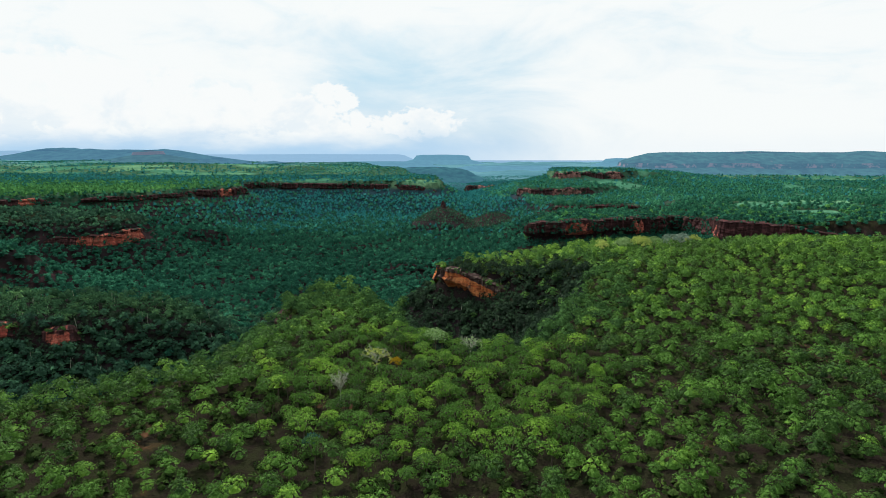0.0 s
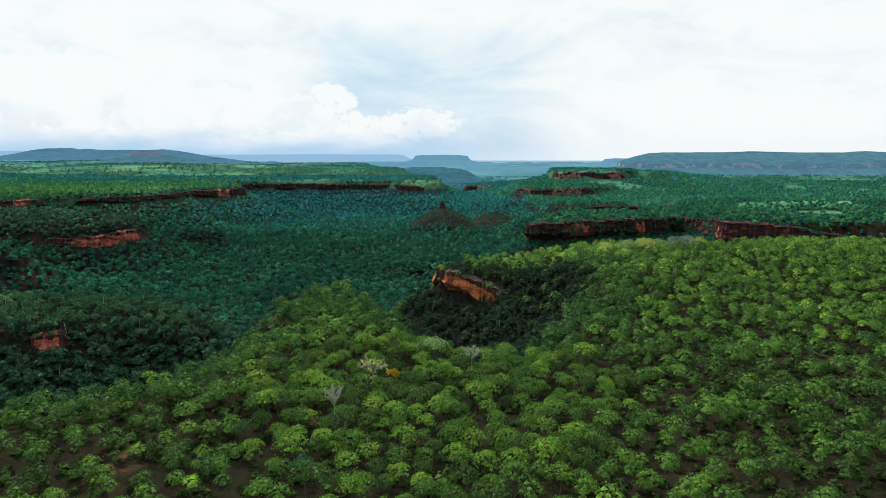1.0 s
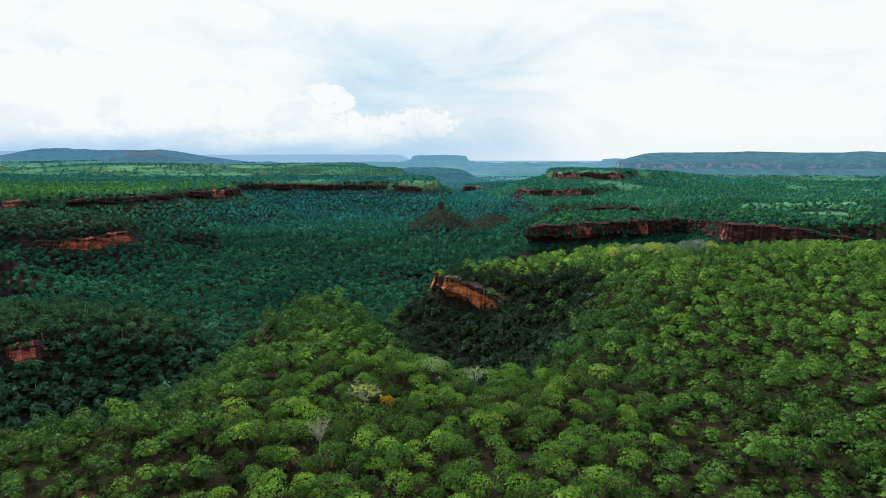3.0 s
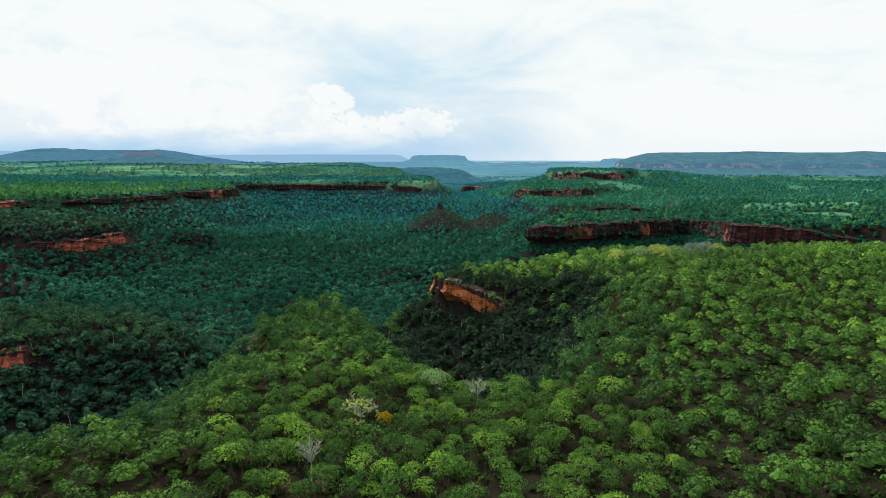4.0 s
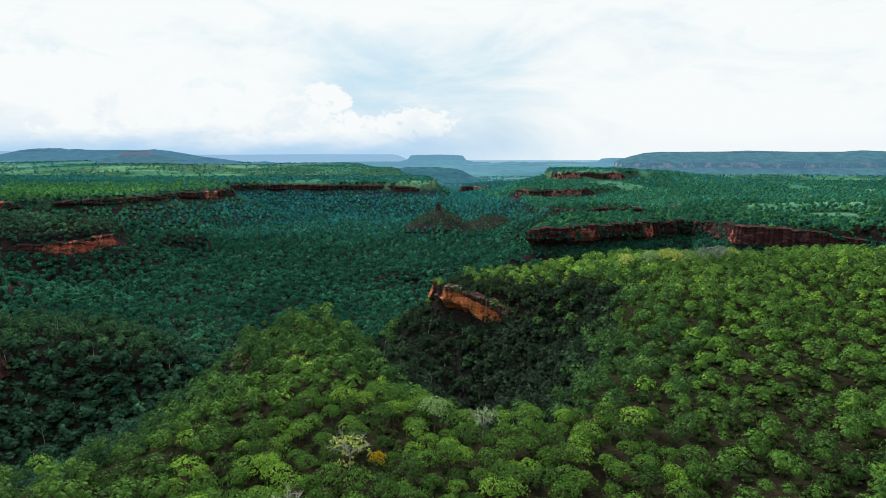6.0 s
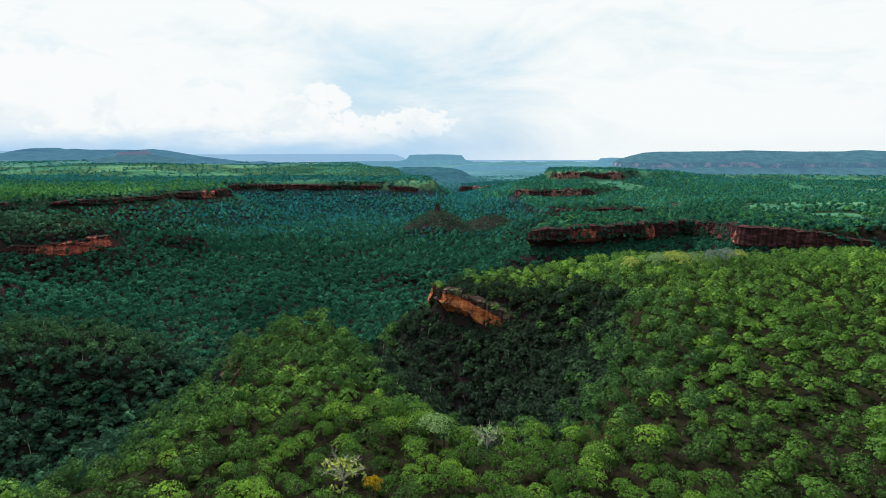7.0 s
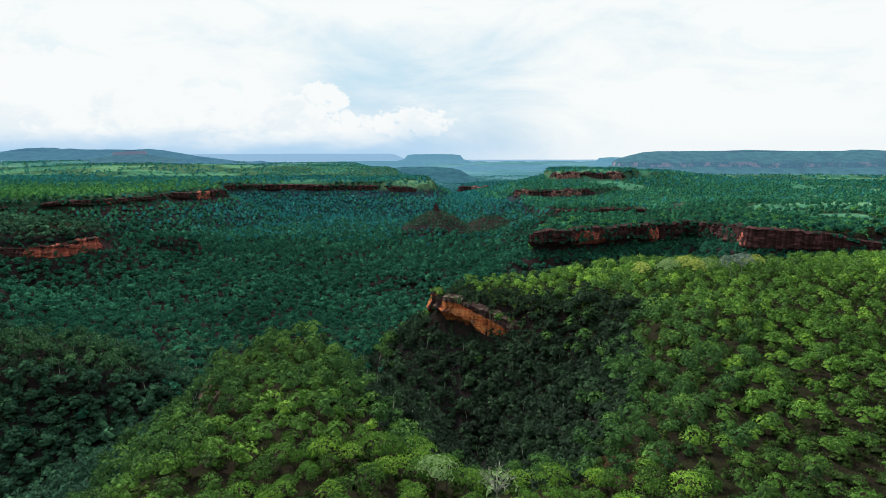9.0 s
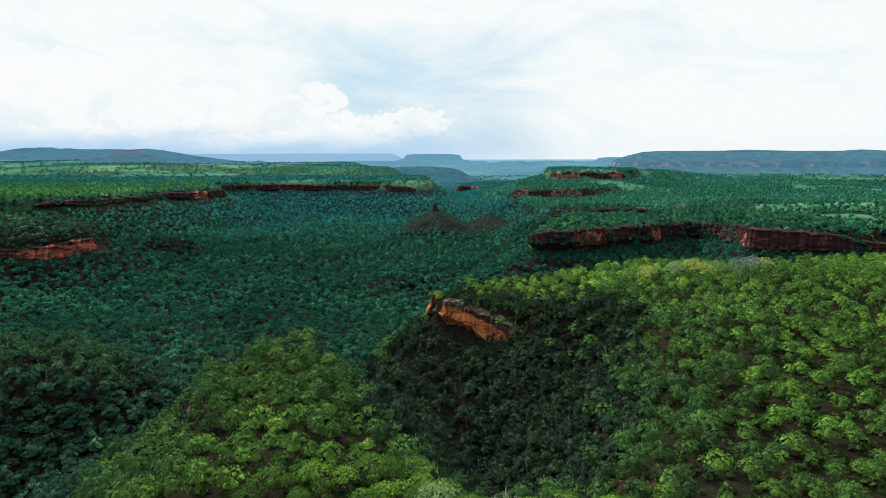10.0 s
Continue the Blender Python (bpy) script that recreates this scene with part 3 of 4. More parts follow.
cliff([(396, 528), (480, 498), (600, 480)], -22, -44, M_ROCK, RED, 2.5, 13, 2.4, 2)
cliff([(162, 860), (165, 830), (190, 820), (238, 822), (290, 844)], -28, -38, M_ROCK, RED, 2.0, 14, 2.5, 2)
cliff([(149, 1150), (150, 1110), (205, 1102), (262, 1106), (296, 1126)], -19.5, -31, M_HAZED_ROCK, RED, 2.0, 15, 2.6, 2, 7.0, [(0.2, 0.3), (0.5, 0.8)], 0.3)
cliff([(252, 1330), (250, 1270), (290, 1260), (345, 1262), (400, 1274)], 6, -8, M_HAZED_ROCK, RED, 2.4, 16, 2.6, 2, 6.0, [(0.28, 0.55), (0.78, 0.93)], 0.3)
cliff([(70, 1730), (70, 1688), (125, 1678), (225, 1693), (300, 1725)], -44, -58, M_HAZED_ROCK, RED, 4.0, 17, 4.0, 3, 12.0, [(0.25, 0.45), (0.6, 0.75)])


def pinnacle():
    """The stack of rock on top of the cone."""
    bm = bmesh.new()
    for h, r0, r1, z in ((0, 6.5, 5.0, 4.0), (4, 4.2, 3.2, 4.0), (8, 3.0, 1.6, 3.5)):
        m = bmesh.ops.create_cone(bm, cap_ends=True, segments=10, radius1=r0, radius2=r1, depth=z)
        for v in m["verts"]:
            n = noise.noise(Vector(v.co) * 0.35 + Vector((h, 3, 1)))
            v.co.x, v.co.y, v.co.z = v.co.x * (1 + 0.45 * n), v.co.y * (1 - 0.3 * n), v.co.z + h + n
    me = bpy.data.meshes.new("pinnacle")
    bm.to_mesh(me)
    bm.free()
    me.materials.append(M_ROCK)
    ob = new("rock_pinnacle", me)
    ob.matrix_world = pose(0, 935, float(land(0.0, 935.0)) - 0.6) @ Matrix.Scale(0.75, 4)
    return tagged(ob, "dark red rock stack crowning a bare cone hill", "rock")


pinnacle()


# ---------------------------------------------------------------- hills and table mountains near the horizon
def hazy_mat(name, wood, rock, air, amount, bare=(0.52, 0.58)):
    """Distance: forest and rock, with the haze put in as a blue glow."""
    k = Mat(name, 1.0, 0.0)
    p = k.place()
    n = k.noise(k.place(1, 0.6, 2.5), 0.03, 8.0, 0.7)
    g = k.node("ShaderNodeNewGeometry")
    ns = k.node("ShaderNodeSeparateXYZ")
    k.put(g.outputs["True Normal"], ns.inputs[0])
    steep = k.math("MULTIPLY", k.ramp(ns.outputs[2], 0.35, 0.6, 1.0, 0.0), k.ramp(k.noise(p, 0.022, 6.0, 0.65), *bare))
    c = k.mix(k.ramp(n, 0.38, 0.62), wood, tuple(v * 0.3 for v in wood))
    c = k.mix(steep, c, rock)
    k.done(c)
    # a share of even glow stands in for the haze in front
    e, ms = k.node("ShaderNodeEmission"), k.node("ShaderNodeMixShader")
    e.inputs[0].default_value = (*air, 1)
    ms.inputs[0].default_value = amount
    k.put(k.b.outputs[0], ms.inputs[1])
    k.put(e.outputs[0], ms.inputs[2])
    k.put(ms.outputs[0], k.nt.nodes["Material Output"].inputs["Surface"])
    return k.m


def table_mountain(outline, top, steps, mat, label, seed, lump=4.0):
    """A plateau from its top outline: steps are (metres outwards, height)."""
    P = []
    n = len(outline)
    for i in range(n):
        a, b = Vector(outline[i]), Vector(outline[(i + 1) % n])
        m = max(2, int((b - a).length / 16))
        P += [a.lerp(b, j / m) for j in range(m)]
    P = np.array([(p.x, p.y) for p in P])
    for _ in range(6):
        P = (np.roll(P, 1, 0) + 2 * P + np.roll(P, -1, 0)) / 4
    T = np.roll(P, -1, 0) - np.roll(P, 1, 0)
    T /= np.linalg.norm(T, axis=1)[:, None]
    N = np.stack([T[:, 1], -T[:, 0]], 1)
    N = N if ((P - P.mean(0)) * N).sum() > 0 else -N
    C = P.mean(0)
    rings = [np.column_stack([C + (P - C) * 0.5, np.full(len(P), top + 2.0)])]
    fine = [(-60.0, top + 1.0)]
    for (o0, z0), (o1, z1) in zip(steps, steps[1:]):
        fine += [(o0 + (o1 - o0) * q / 3, z0 + (z1 - z0) * q / 3) for q in range(3)]
    for out, z in fine + steps[-1:]:
        wob = (4 + abs(out) * 0.22) * rough(P[:, 0], P[:, 1], 170, seed, 4)
        zz = z + lump * rough(P[:, 0], P[:, 1], 260, seed + 7, 4)
        rings.append(np.column_stack([P + N * (out + wob)[:, None], zz]))
    m = len(P)
    V = np.concatenate(rings)
    i = np.arange(m * len(rings)).reshape(len(rings), m)
    j = np.roll(i, -1, 1)
    F = np.stack([i[:-1], j[:-1], j[1:], i[1:]], -1).reshape(-1, 4)
    bm_ob = mesh_object("backdrop", V, F, mat)
    me = bm_ob.data
    bm = bmesh.new()
    bm.from_mesh(me)
    bm.verts.ensure_lookup_table()
    bm.faces.new([bm.verts[q] for q in range(m)])
    bmesh.ops.recalc_face_normals(bm, faces=bm.faces)
    bm.to_mesh(me)
    bm.free()
    return tagged(bm_ob, label, "table mountain", "distant table mountains", "structure")


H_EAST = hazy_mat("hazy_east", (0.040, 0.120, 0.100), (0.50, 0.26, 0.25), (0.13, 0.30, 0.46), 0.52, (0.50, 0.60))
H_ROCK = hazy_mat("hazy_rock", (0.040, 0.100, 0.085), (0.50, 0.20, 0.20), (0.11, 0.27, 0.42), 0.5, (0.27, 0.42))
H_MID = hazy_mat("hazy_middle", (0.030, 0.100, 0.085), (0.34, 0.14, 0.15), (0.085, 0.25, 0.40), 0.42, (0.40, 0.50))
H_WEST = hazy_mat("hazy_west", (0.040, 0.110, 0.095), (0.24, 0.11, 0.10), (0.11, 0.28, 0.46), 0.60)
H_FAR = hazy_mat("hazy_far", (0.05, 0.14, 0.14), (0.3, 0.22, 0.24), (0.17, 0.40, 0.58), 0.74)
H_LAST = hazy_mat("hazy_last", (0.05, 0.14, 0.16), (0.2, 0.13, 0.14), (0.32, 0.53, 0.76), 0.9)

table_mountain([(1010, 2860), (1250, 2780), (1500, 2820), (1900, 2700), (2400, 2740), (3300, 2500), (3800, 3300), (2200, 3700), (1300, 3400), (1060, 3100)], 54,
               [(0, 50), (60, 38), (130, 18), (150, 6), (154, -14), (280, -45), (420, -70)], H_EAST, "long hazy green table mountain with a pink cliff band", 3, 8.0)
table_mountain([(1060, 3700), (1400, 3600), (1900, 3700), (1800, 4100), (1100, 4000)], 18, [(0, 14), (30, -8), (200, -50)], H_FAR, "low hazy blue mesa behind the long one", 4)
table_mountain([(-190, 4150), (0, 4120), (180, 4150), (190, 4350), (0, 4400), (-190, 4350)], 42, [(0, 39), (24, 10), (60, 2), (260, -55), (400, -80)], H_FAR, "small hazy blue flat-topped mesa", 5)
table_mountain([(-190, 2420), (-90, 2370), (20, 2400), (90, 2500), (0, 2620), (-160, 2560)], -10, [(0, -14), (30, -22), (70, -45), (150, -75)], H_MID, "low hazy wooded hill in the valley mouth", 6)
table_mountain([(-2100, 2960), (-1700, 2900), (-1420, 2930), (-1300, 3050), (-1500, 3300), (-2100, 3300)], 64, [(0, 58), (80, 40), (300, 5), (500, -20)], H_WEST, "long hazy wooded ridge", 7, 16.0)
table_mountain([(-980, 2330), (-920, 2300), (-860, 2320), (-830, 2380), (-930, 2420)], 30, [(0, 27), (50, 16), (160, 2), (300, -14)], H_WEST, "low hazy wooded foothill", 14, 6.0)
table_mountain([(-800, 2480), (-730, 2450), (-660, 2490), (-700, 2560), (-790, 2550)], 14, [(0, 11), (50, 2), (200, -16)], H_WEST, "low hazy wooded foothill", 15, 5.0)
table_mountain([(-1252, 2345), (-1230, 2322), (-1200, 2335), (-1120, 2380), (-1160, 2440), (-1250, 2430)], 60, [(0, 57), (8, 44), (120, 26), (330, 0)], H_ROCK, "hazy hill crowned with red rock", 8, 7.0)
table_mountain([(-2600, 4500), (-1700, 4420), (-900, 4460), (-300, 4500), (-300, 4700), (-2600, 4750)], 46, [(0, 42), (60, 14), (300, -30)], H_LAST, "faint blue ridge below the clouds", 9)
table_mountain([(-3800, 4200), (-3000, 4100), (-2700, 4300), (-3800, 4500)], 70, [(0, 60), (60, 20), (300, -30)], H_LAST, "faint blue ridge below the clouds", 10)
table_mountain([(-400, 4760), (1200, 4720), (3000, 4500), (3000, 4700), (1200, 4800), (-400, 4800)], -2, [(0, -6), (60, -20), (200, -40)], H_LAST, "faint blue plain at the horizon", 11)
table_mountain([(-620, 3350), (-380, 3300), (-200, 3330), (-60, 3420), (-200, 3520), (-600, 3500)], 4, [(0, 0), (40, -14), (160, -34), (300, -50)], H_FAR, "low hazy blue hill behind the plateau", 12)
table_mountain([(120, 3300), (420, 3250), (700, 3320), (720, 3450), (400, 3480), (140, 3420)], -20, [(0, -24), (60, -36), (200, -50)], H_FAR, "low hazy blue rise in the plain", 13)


# ---------------------------------------------------------------- trees
def dome(c, rad, tall, n, r, axis=(0.0, 0.0, 1.0)):
    """A lumpy cap of n by n quads that bulges along an axis, the leafy body of a tuft."""
    g = np.linspace(-1, 1, n + 1)
    u, v = np.meshgrid(g, g)
    x, y = u * np.sqrt(1 - v * v / 2), v * np.sqrt(1 - u * u / 2)
    q = x * x + y * y
    k = 1 + r.uniform(-0.2, 0.2, x.shape)
    a = np.array(axis) / np.linalg.norm(axis)
    e1 = np.cross(a, (0.31, 0.95, 0.05))
    e1 /= np.linalg.norm(e1)
    e2 = np.cross(a, e1)
    up = (np.sqrt(np.clip(1 - q, 0, 1)) * k - 0.5 * q) * tall
    V = np.array(c) + (x * rad * k)[..., None] * e1 + (y * rad * k)[..., None] * e2 + up[..., None] * a
    i = np.arange((n + 1) ** 2).reshape(n + 1, n + 1)
    return V.reshape(-1, 3), np.stack([i[:-1, :-1], i[:-1, 1:], i[1:, 1:], i[1:, :-1]], -1).reshape(-1, 4)


def crown_mesh(seed, puffs, leaves, size, grid=2, core=0.84, bare=False):
    """A crown one metre in radius and about one high, as places and quads: a leafy body, tufts set round it, and leaf clumps that break their outline."""
    r = np.random.RandomState(seed)
    V, F, count = [], [], 0
    tufts = []
    if puffs == 1:
        tufts.append((np.array((0, 0, 0.15)), np.array((0, 0, 1.0)), 0.9, 0.72))
    for i in range(puffs if puffs > 1 else 0):
        h = 1.0 - 1.0 * (i + r.uniform(0.1, 0.6)) / puffs
        a, w = i * 2.4 + r.uniform(-0.5, 0.5), math.sqrt(max(0.0, 1 - h * h))
        out = np.array((math.cos(a) * w, math.sin(a) * w, h))
        axis = out * 0.5 + np.array((0, 0, 0.7))
        R = r.uniform(0.30, 0.46) * (9.0 / puffs) ** 0.3
        tufts.append((out * np.array((0.66, 0.66, 0.46)) * r.uniform(0.85, 1.12) + np.array((0, 0, 0.16)), axis / np.linalg.norm(axis), R, R * 0.52))
    if not bare:
        if puffs > 1:
            body = dome((0, 0, 0.08), 0.86 * core, 0.66 * core, 2, r)
            V, F, count = [body[0]], [body[1]], len(body[0])
        for c, axis, R, tall in tufts:
            dv, df = dome(c, R * core, tall * core, grid, r, axis)
            F.append(df + count)
            V.append(dv)
            count += len(dv)
    for i in range(leaves):
        c, axis, R, tall = tufts[i % puffs]
        d = r.normal(size=3)
        d /= np.linalg.norm(d)
        along = float(d @ axis)
        if along < -0.1:
            d = d - 2 * along * axis
        p = c + (d * R + axis * (tall - R) * max(0.0, float(d @ axis))) * r.uniform(0.8, 1.14)
        nrm = d * 0.75 + axis * 0.35 + r.normal(size=3) * 0.4
        nrm /= np.linalg.norm(nrm)
        u = np.cross(nrm, r.normal(size=3))
        u /= np.linalg.norm(u)
        w = np.cross(nrm, u)
        s = size * r.uniform(0.6, 1.4)
        F.append(np.array([[0, 1, 2, 3]]) + count)
        V.append(np.array([p - u * s, p - w * s * r.uniform(0.35, 0.65) + nrm * s * 0.1, p + u * s * r.uniform(0.8, 1.1) - nrm * s * 0.25, p + w * s * r.uniform(0.35, 0.65)]))
        count += 4
    return np.concatenate(V), np.concatenate(F)


def scatter(x0, x1, y0, y1, gap, seed, jitter=0.42):
    r = np.random.RandomState(seed)
    xs, ys = np.meshgrid(np.arange(x0, x1, gap), np.arange(y0, y1, gap * 0.87))
    xs = xs + (np.arange(xs.shape[0])[:, None] % 2) * gap / 2
    xs, ys = xs + r.uniform(-jitter, jitter, xs.shape) * gap, ys + r.uniform(-jitter, jitter, ys.shape) * gap
    return xs.ravel(), ys.ravel(), r


def slope_of(x, y):
    e = 1.5
    return np.hypot(land(x + e, y) - land(x - e, y), land(x, y + e) - land(x, y - e)) / (2 * e)


def woods(name, x, y, radius, height, variants, mat, label, r, sink=0.0):
    """Many trees as one mesh: each a copy of a crown, turned and sized."""
    n = len(x)
    z = land(x, y) - sink
    which, turn = r.randint(0, len(variants), n), r.uniform(0, 2 * np.pi, n)
    tone = np.clip(r.normal(0.45, 0.25, n) + 0.16 * vnoise(x, y, 40, 8) + 0.14 * vnoise(x, y, 130, 9) + 0.12 * vnoise(x, y, 310, 10) * (y > 250) - 0.18 * step(10, 70, x) * step(180, 100, y) - 0.14 * step(-15, -60, x) * step(140, 100, y), 0, 1)
    Vs, Fs, Ts, base = [], [], [], 0
    for k, (V, F) in enumerate(variants):
        q = np.where(which == k)[0]
        if not len(q):
            continue
        c, s = np.cos(turn[q])[:, None], np.sin(turn[q])[:, None]
        X = (V[None, :, 0] * c - V[None, :, 1] * s) * radius[q][:, None] + x[q][:, None]
        Y = (V[None, :, 0] * s + V[None, :, 1] * c) * radius[q][:, None] + y[q][:, None]
        Z = V[None, :, 2] * radius[q][:, None] * 1.2 + (z[q] + height[q] - radius[q] * 1.2)[:, None]
        Vs.append(np.stack([X, Y, Z], -1).reshape(-1, 3))
        Fs.append((F[None] + (np.arange(len(q)) * len(V))[:, None, None] + base).reshape(-1, 4))
        Ts.append(np.repeat(tone[q], len(V)))
        base += len(q) * len(V)
    return tagged(mesh_object(name, np.concatenate(Vs), np.concatenate(Fs), mat, True, np.concatenate(Ts)), label, "woods", kind="stuff")


def in_view(x, y, margin=35):
    """The wedge of land ahead of the walk, with some to spare."""
    return np.abs(x) < 0.80 * np.maximum(y, 0) + margin


near_d = lambda x, y: inside_distance(x, y, NEAR)

OWN_SPOTS = [(-2, 141), (-10.6, 125.5), (-22, 91), (-15.5, 128), (6.8, 141), (-21, 112), (-12, 139), (110, 277), (98, 280), (89, 285), (118, 284), (104, 282),
             (79, 284), (101, 296), (127, 291), (92, 290)]  # of the trees that stand out


def off_spots(x, y):
    return np.min([np.hypot(x - a, y - b + 1.0) for a, b in OWN_SPOTS], 0) > 3.0


# --- upland trees on the near plateau
x, y, r = scatter(-330, 340, 62, 350, 4.05, 11)
d = near_d(x, y)
keep = in_view(x, y) & (d < 2) & off_cliffs(x, y) & off_spots(x, y)
x, y, d = x[keep], y[keep], d[keep]
keep = (rough(x, y, 34, 123, 2) < 1.05) & (r.rand(len(x)) < 0.96 - 0.2 * step(20, 50, x) * step(150, 120, y))
x, y, d = x[keep], y[keep], d[keep]
close = (y < 205) & (np.abs(x) < 85)
order = np.argsort(np.hypot(x - 0, y - 120) + r.uniform(0, 6, len(x)))
order = [i for i in order if close[i] and d[i] < -4][:285]
single = np.zeros(len(x), bool)
single[order] = True
V1 = [crown_mesh(100 + i, 9 + i % 3, 135, 0.095, core=0.52) for i in range(10)]
VN = [crown_mesh(80 + i, 10 + i % 3, 230, 0.070, core=0.45) for i in range(8)]
V2 = [crown_mesh(200 + i, 7 + i % 2, 48, 0.15, core=0.55) for i in range(8)]
# brink trees take slope leaves, dimmer in colour for ground turning from the sun
brink = ((x < -14) & (y > 176) & (r.rand(len(x)) < 0.75)) | (d + r.normal(0, 5, len(d)) > np.where(x < -20, -9, np.where((x > 15) & (y > 138) & (y < 275), -17, -7))) & (y > 100)
# brow trees get the darkest leaves, its shaded side put into colour
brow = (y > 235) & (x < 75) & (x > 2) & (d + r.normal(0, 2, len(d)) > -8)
brink &= ~single & ~brow
single &= ~brow
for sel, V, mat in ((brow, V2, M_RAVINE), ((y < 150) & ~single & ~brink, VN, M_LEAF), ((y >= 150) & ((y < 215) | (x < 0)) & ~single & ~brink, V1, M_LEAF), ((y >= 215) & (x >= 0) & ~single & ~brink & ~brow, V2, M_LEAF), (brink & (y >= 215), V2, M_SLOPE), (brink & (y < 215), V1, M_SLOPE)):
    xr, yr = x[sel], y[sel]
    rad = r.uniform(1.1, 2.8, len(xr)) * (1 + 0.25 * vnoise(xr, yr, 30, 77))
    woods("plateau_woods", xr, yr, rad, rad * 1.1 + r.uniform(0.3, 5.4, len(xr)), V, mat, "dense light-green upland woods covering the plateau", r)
# and below the start of the walk
xr, yr, r2 = scatter(-60, 60, -30, 62, 4.8, 13)
rad = r2.uniform(1.5, 3.3, len(xr))
woods("plateau_woods", xr, yr, rad, rad * 1.1 + r2.uniform(0.2, 4.0, len(xr)), V2, M_LEAF, "dense light-green upland woods covering the plateau", r2)
# low bushes between them, their leaf colour dimmed for shade in the gaps
V4S = [crown_mesh(60 + i, 1, 8, 0.34, 2) for i in range(6)]
V0 = [crown_mesh(60 + i, 3, 12, 0.26, core=0.66) for i in range(6)]
xr, yr, r2 = scatter(-190, 200, 62, 215, 3.4, 12, 0.5)
keep = in_view(xr, yr, 20) & (near_d(xr, yr) < 6) & (r2.rand(len(xr)) < 0.9)
xr, yr = xr[keep], yr[keep]
rad = r2.uniform(0.6, 1.9, len(xr))
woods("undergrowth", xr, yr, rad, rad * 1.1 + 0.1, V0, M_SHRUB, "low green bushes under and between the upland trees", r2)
xr, yr, r2 = scatter(-70, 330, 205, 350, 3.5, 14, 0.5)
keep = in_view(xr, yr, 20) & (near_d(xr, yr) < 3) & off_cliffs(xr, yr)
xr, yr = xr[keep], yr[keep]
rad = r2.uniform(0.8, 2.0, len(xr))
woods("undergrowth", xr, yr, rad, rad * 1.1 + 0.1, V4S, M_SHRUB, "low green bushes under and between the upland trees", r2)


def tapered(bm, a, b, ra, rb, sides=6):
    """A tapered limb from a to b."""
    a, b = Vector(a), Vector(b)
    q = (b - a).to_track_quat("Z", "Y").to_matrix()
    rings = []
    for p, rr in ((a, ra), (b, rb)):
        rings.append([bm.verts.new(p + q @ Vector((math.cos(6.2832 * i / sides) * rr, math.sin(6.2832 * i / sides) * rr, 0))) for i in range(sides)])
    for i in range(sides):
        j = (i + 1) % sides
        bm.faces.new((rings[0][i], rings[0][j], rings[1][j], rings[1][i]))
    bm.faces.new(rings[1])


def trunk_mesh(seed, h, radius):
    """A bent trunk that forks into limbs, to a crown at that height."""
    r = random.Random(seed)
    bm = bmesh.new()
    fork = Vector((r.uniform(-0.3, 0.3), r.uniform(-0.3, 0.3), h * 0.45))
    tapered(bm, (0, 0, -0.6), fork, 0.17, 0.12)
    for i in range(5):
        a = 6.2832 * i / 5 + r.uniform(-0.4, 0.4)
        tip = Vector((math.cos(a) * radius * r.uniform(0.4, 0.75), math.sin(a) * radius * r.uniform(0.4, 0.75), h * r.uniform(0.75, 0.95)))
        mid = fork.lerp(tip, 0.5) + Vector((0, 0, 0.25))
        tapered(bm, fork, mid, 0.09, 0.06, 5)
        tapered(bm, mid, tip, 0.06, 0.02, 5)
    me = bpy.data.meshes.new("trunk")
    bm.to_mesh(me)
    bm.free()
    me.materials.append(M_BARK)
    return me


def tree_thing(seed, radius, height, leaves, size, leaf, label, group=""):
    """One tree: a trunk with limbs and a crown of leaf clumps."""
    base = new("tree")
    trunk = new("trunk", trunk_mesh(seed, height - radius * 0.3, radius))
    V, F = crown_mesh(seed, 10 + seed % 5, leaves, size / radius, core=0.30)
    V = V * radius
    V[:, 2] = V[:, 2] * 1.1 + height - radius * 1.1
    crown = mesh_object("crown", V, F, leaf)
    trunk.parent = crown.parent = base
    return tagged(base, label, "tree", group)


GREEN = "upland tree with a layered light-green crown"
kinds = [tree_thing(500 + i, 1.75 + 0.13 * i, 3.3 + 0.33 * i, 480, 0.145, M_LEAF_ONE, GREEN, "upland trees") for i in range(10)]
spots = [(float(x[i]), float(y[i])) for i in order]
for i, (tx, ty) in enumerate(spots):
    m = pose(tx, ty, float(land(tx, ty)), 0, 0, r.uniform(0, 360))
    if i < 10:
        kinds[i].matrix_basis = m @ Matrix.Scale(1.0, 4)
    else:
        k = copy_thing(kinds[i % 10], m)
        s = r.uniform(0.78, 1.2)
        k.scale = (s, s, s * r.uniform(0.9, 1.1))

# --- trees that stand out
M_PALE = leaf_mat("pale_leaves", (0.16, 0.27, 0.10), (0.27, 0.42, 0.18), (0.46, 0.60, 0.32), by_object=True)
M_GOLD = leaf_mat("gold_leaves", (0.20, 0.16, 0.012), (0.36, 0.25, 0.015), (0.46, 0.30, 0.02), by_object=True)
M_LIME = leaf_mat("lime_leaves", (0.30, 0.38, 0.08), (0.38, 0.46, 0.11), (0.48, 0.56, 0.16), by_object=True)
M_ASH = leaf_mat("ash_leaves", (0.13, 0.20, 0.16), (0.20, 0.29, 0.23), (0.28, 0.37, 0.31), by_object=True)
M_BLUE = leaf_mat("blue_green_leaves", (0.02, 0.07, 0.055), (0.04, 0.11, 0.09), (0.06, 0.14, 0.12), by_object=True)


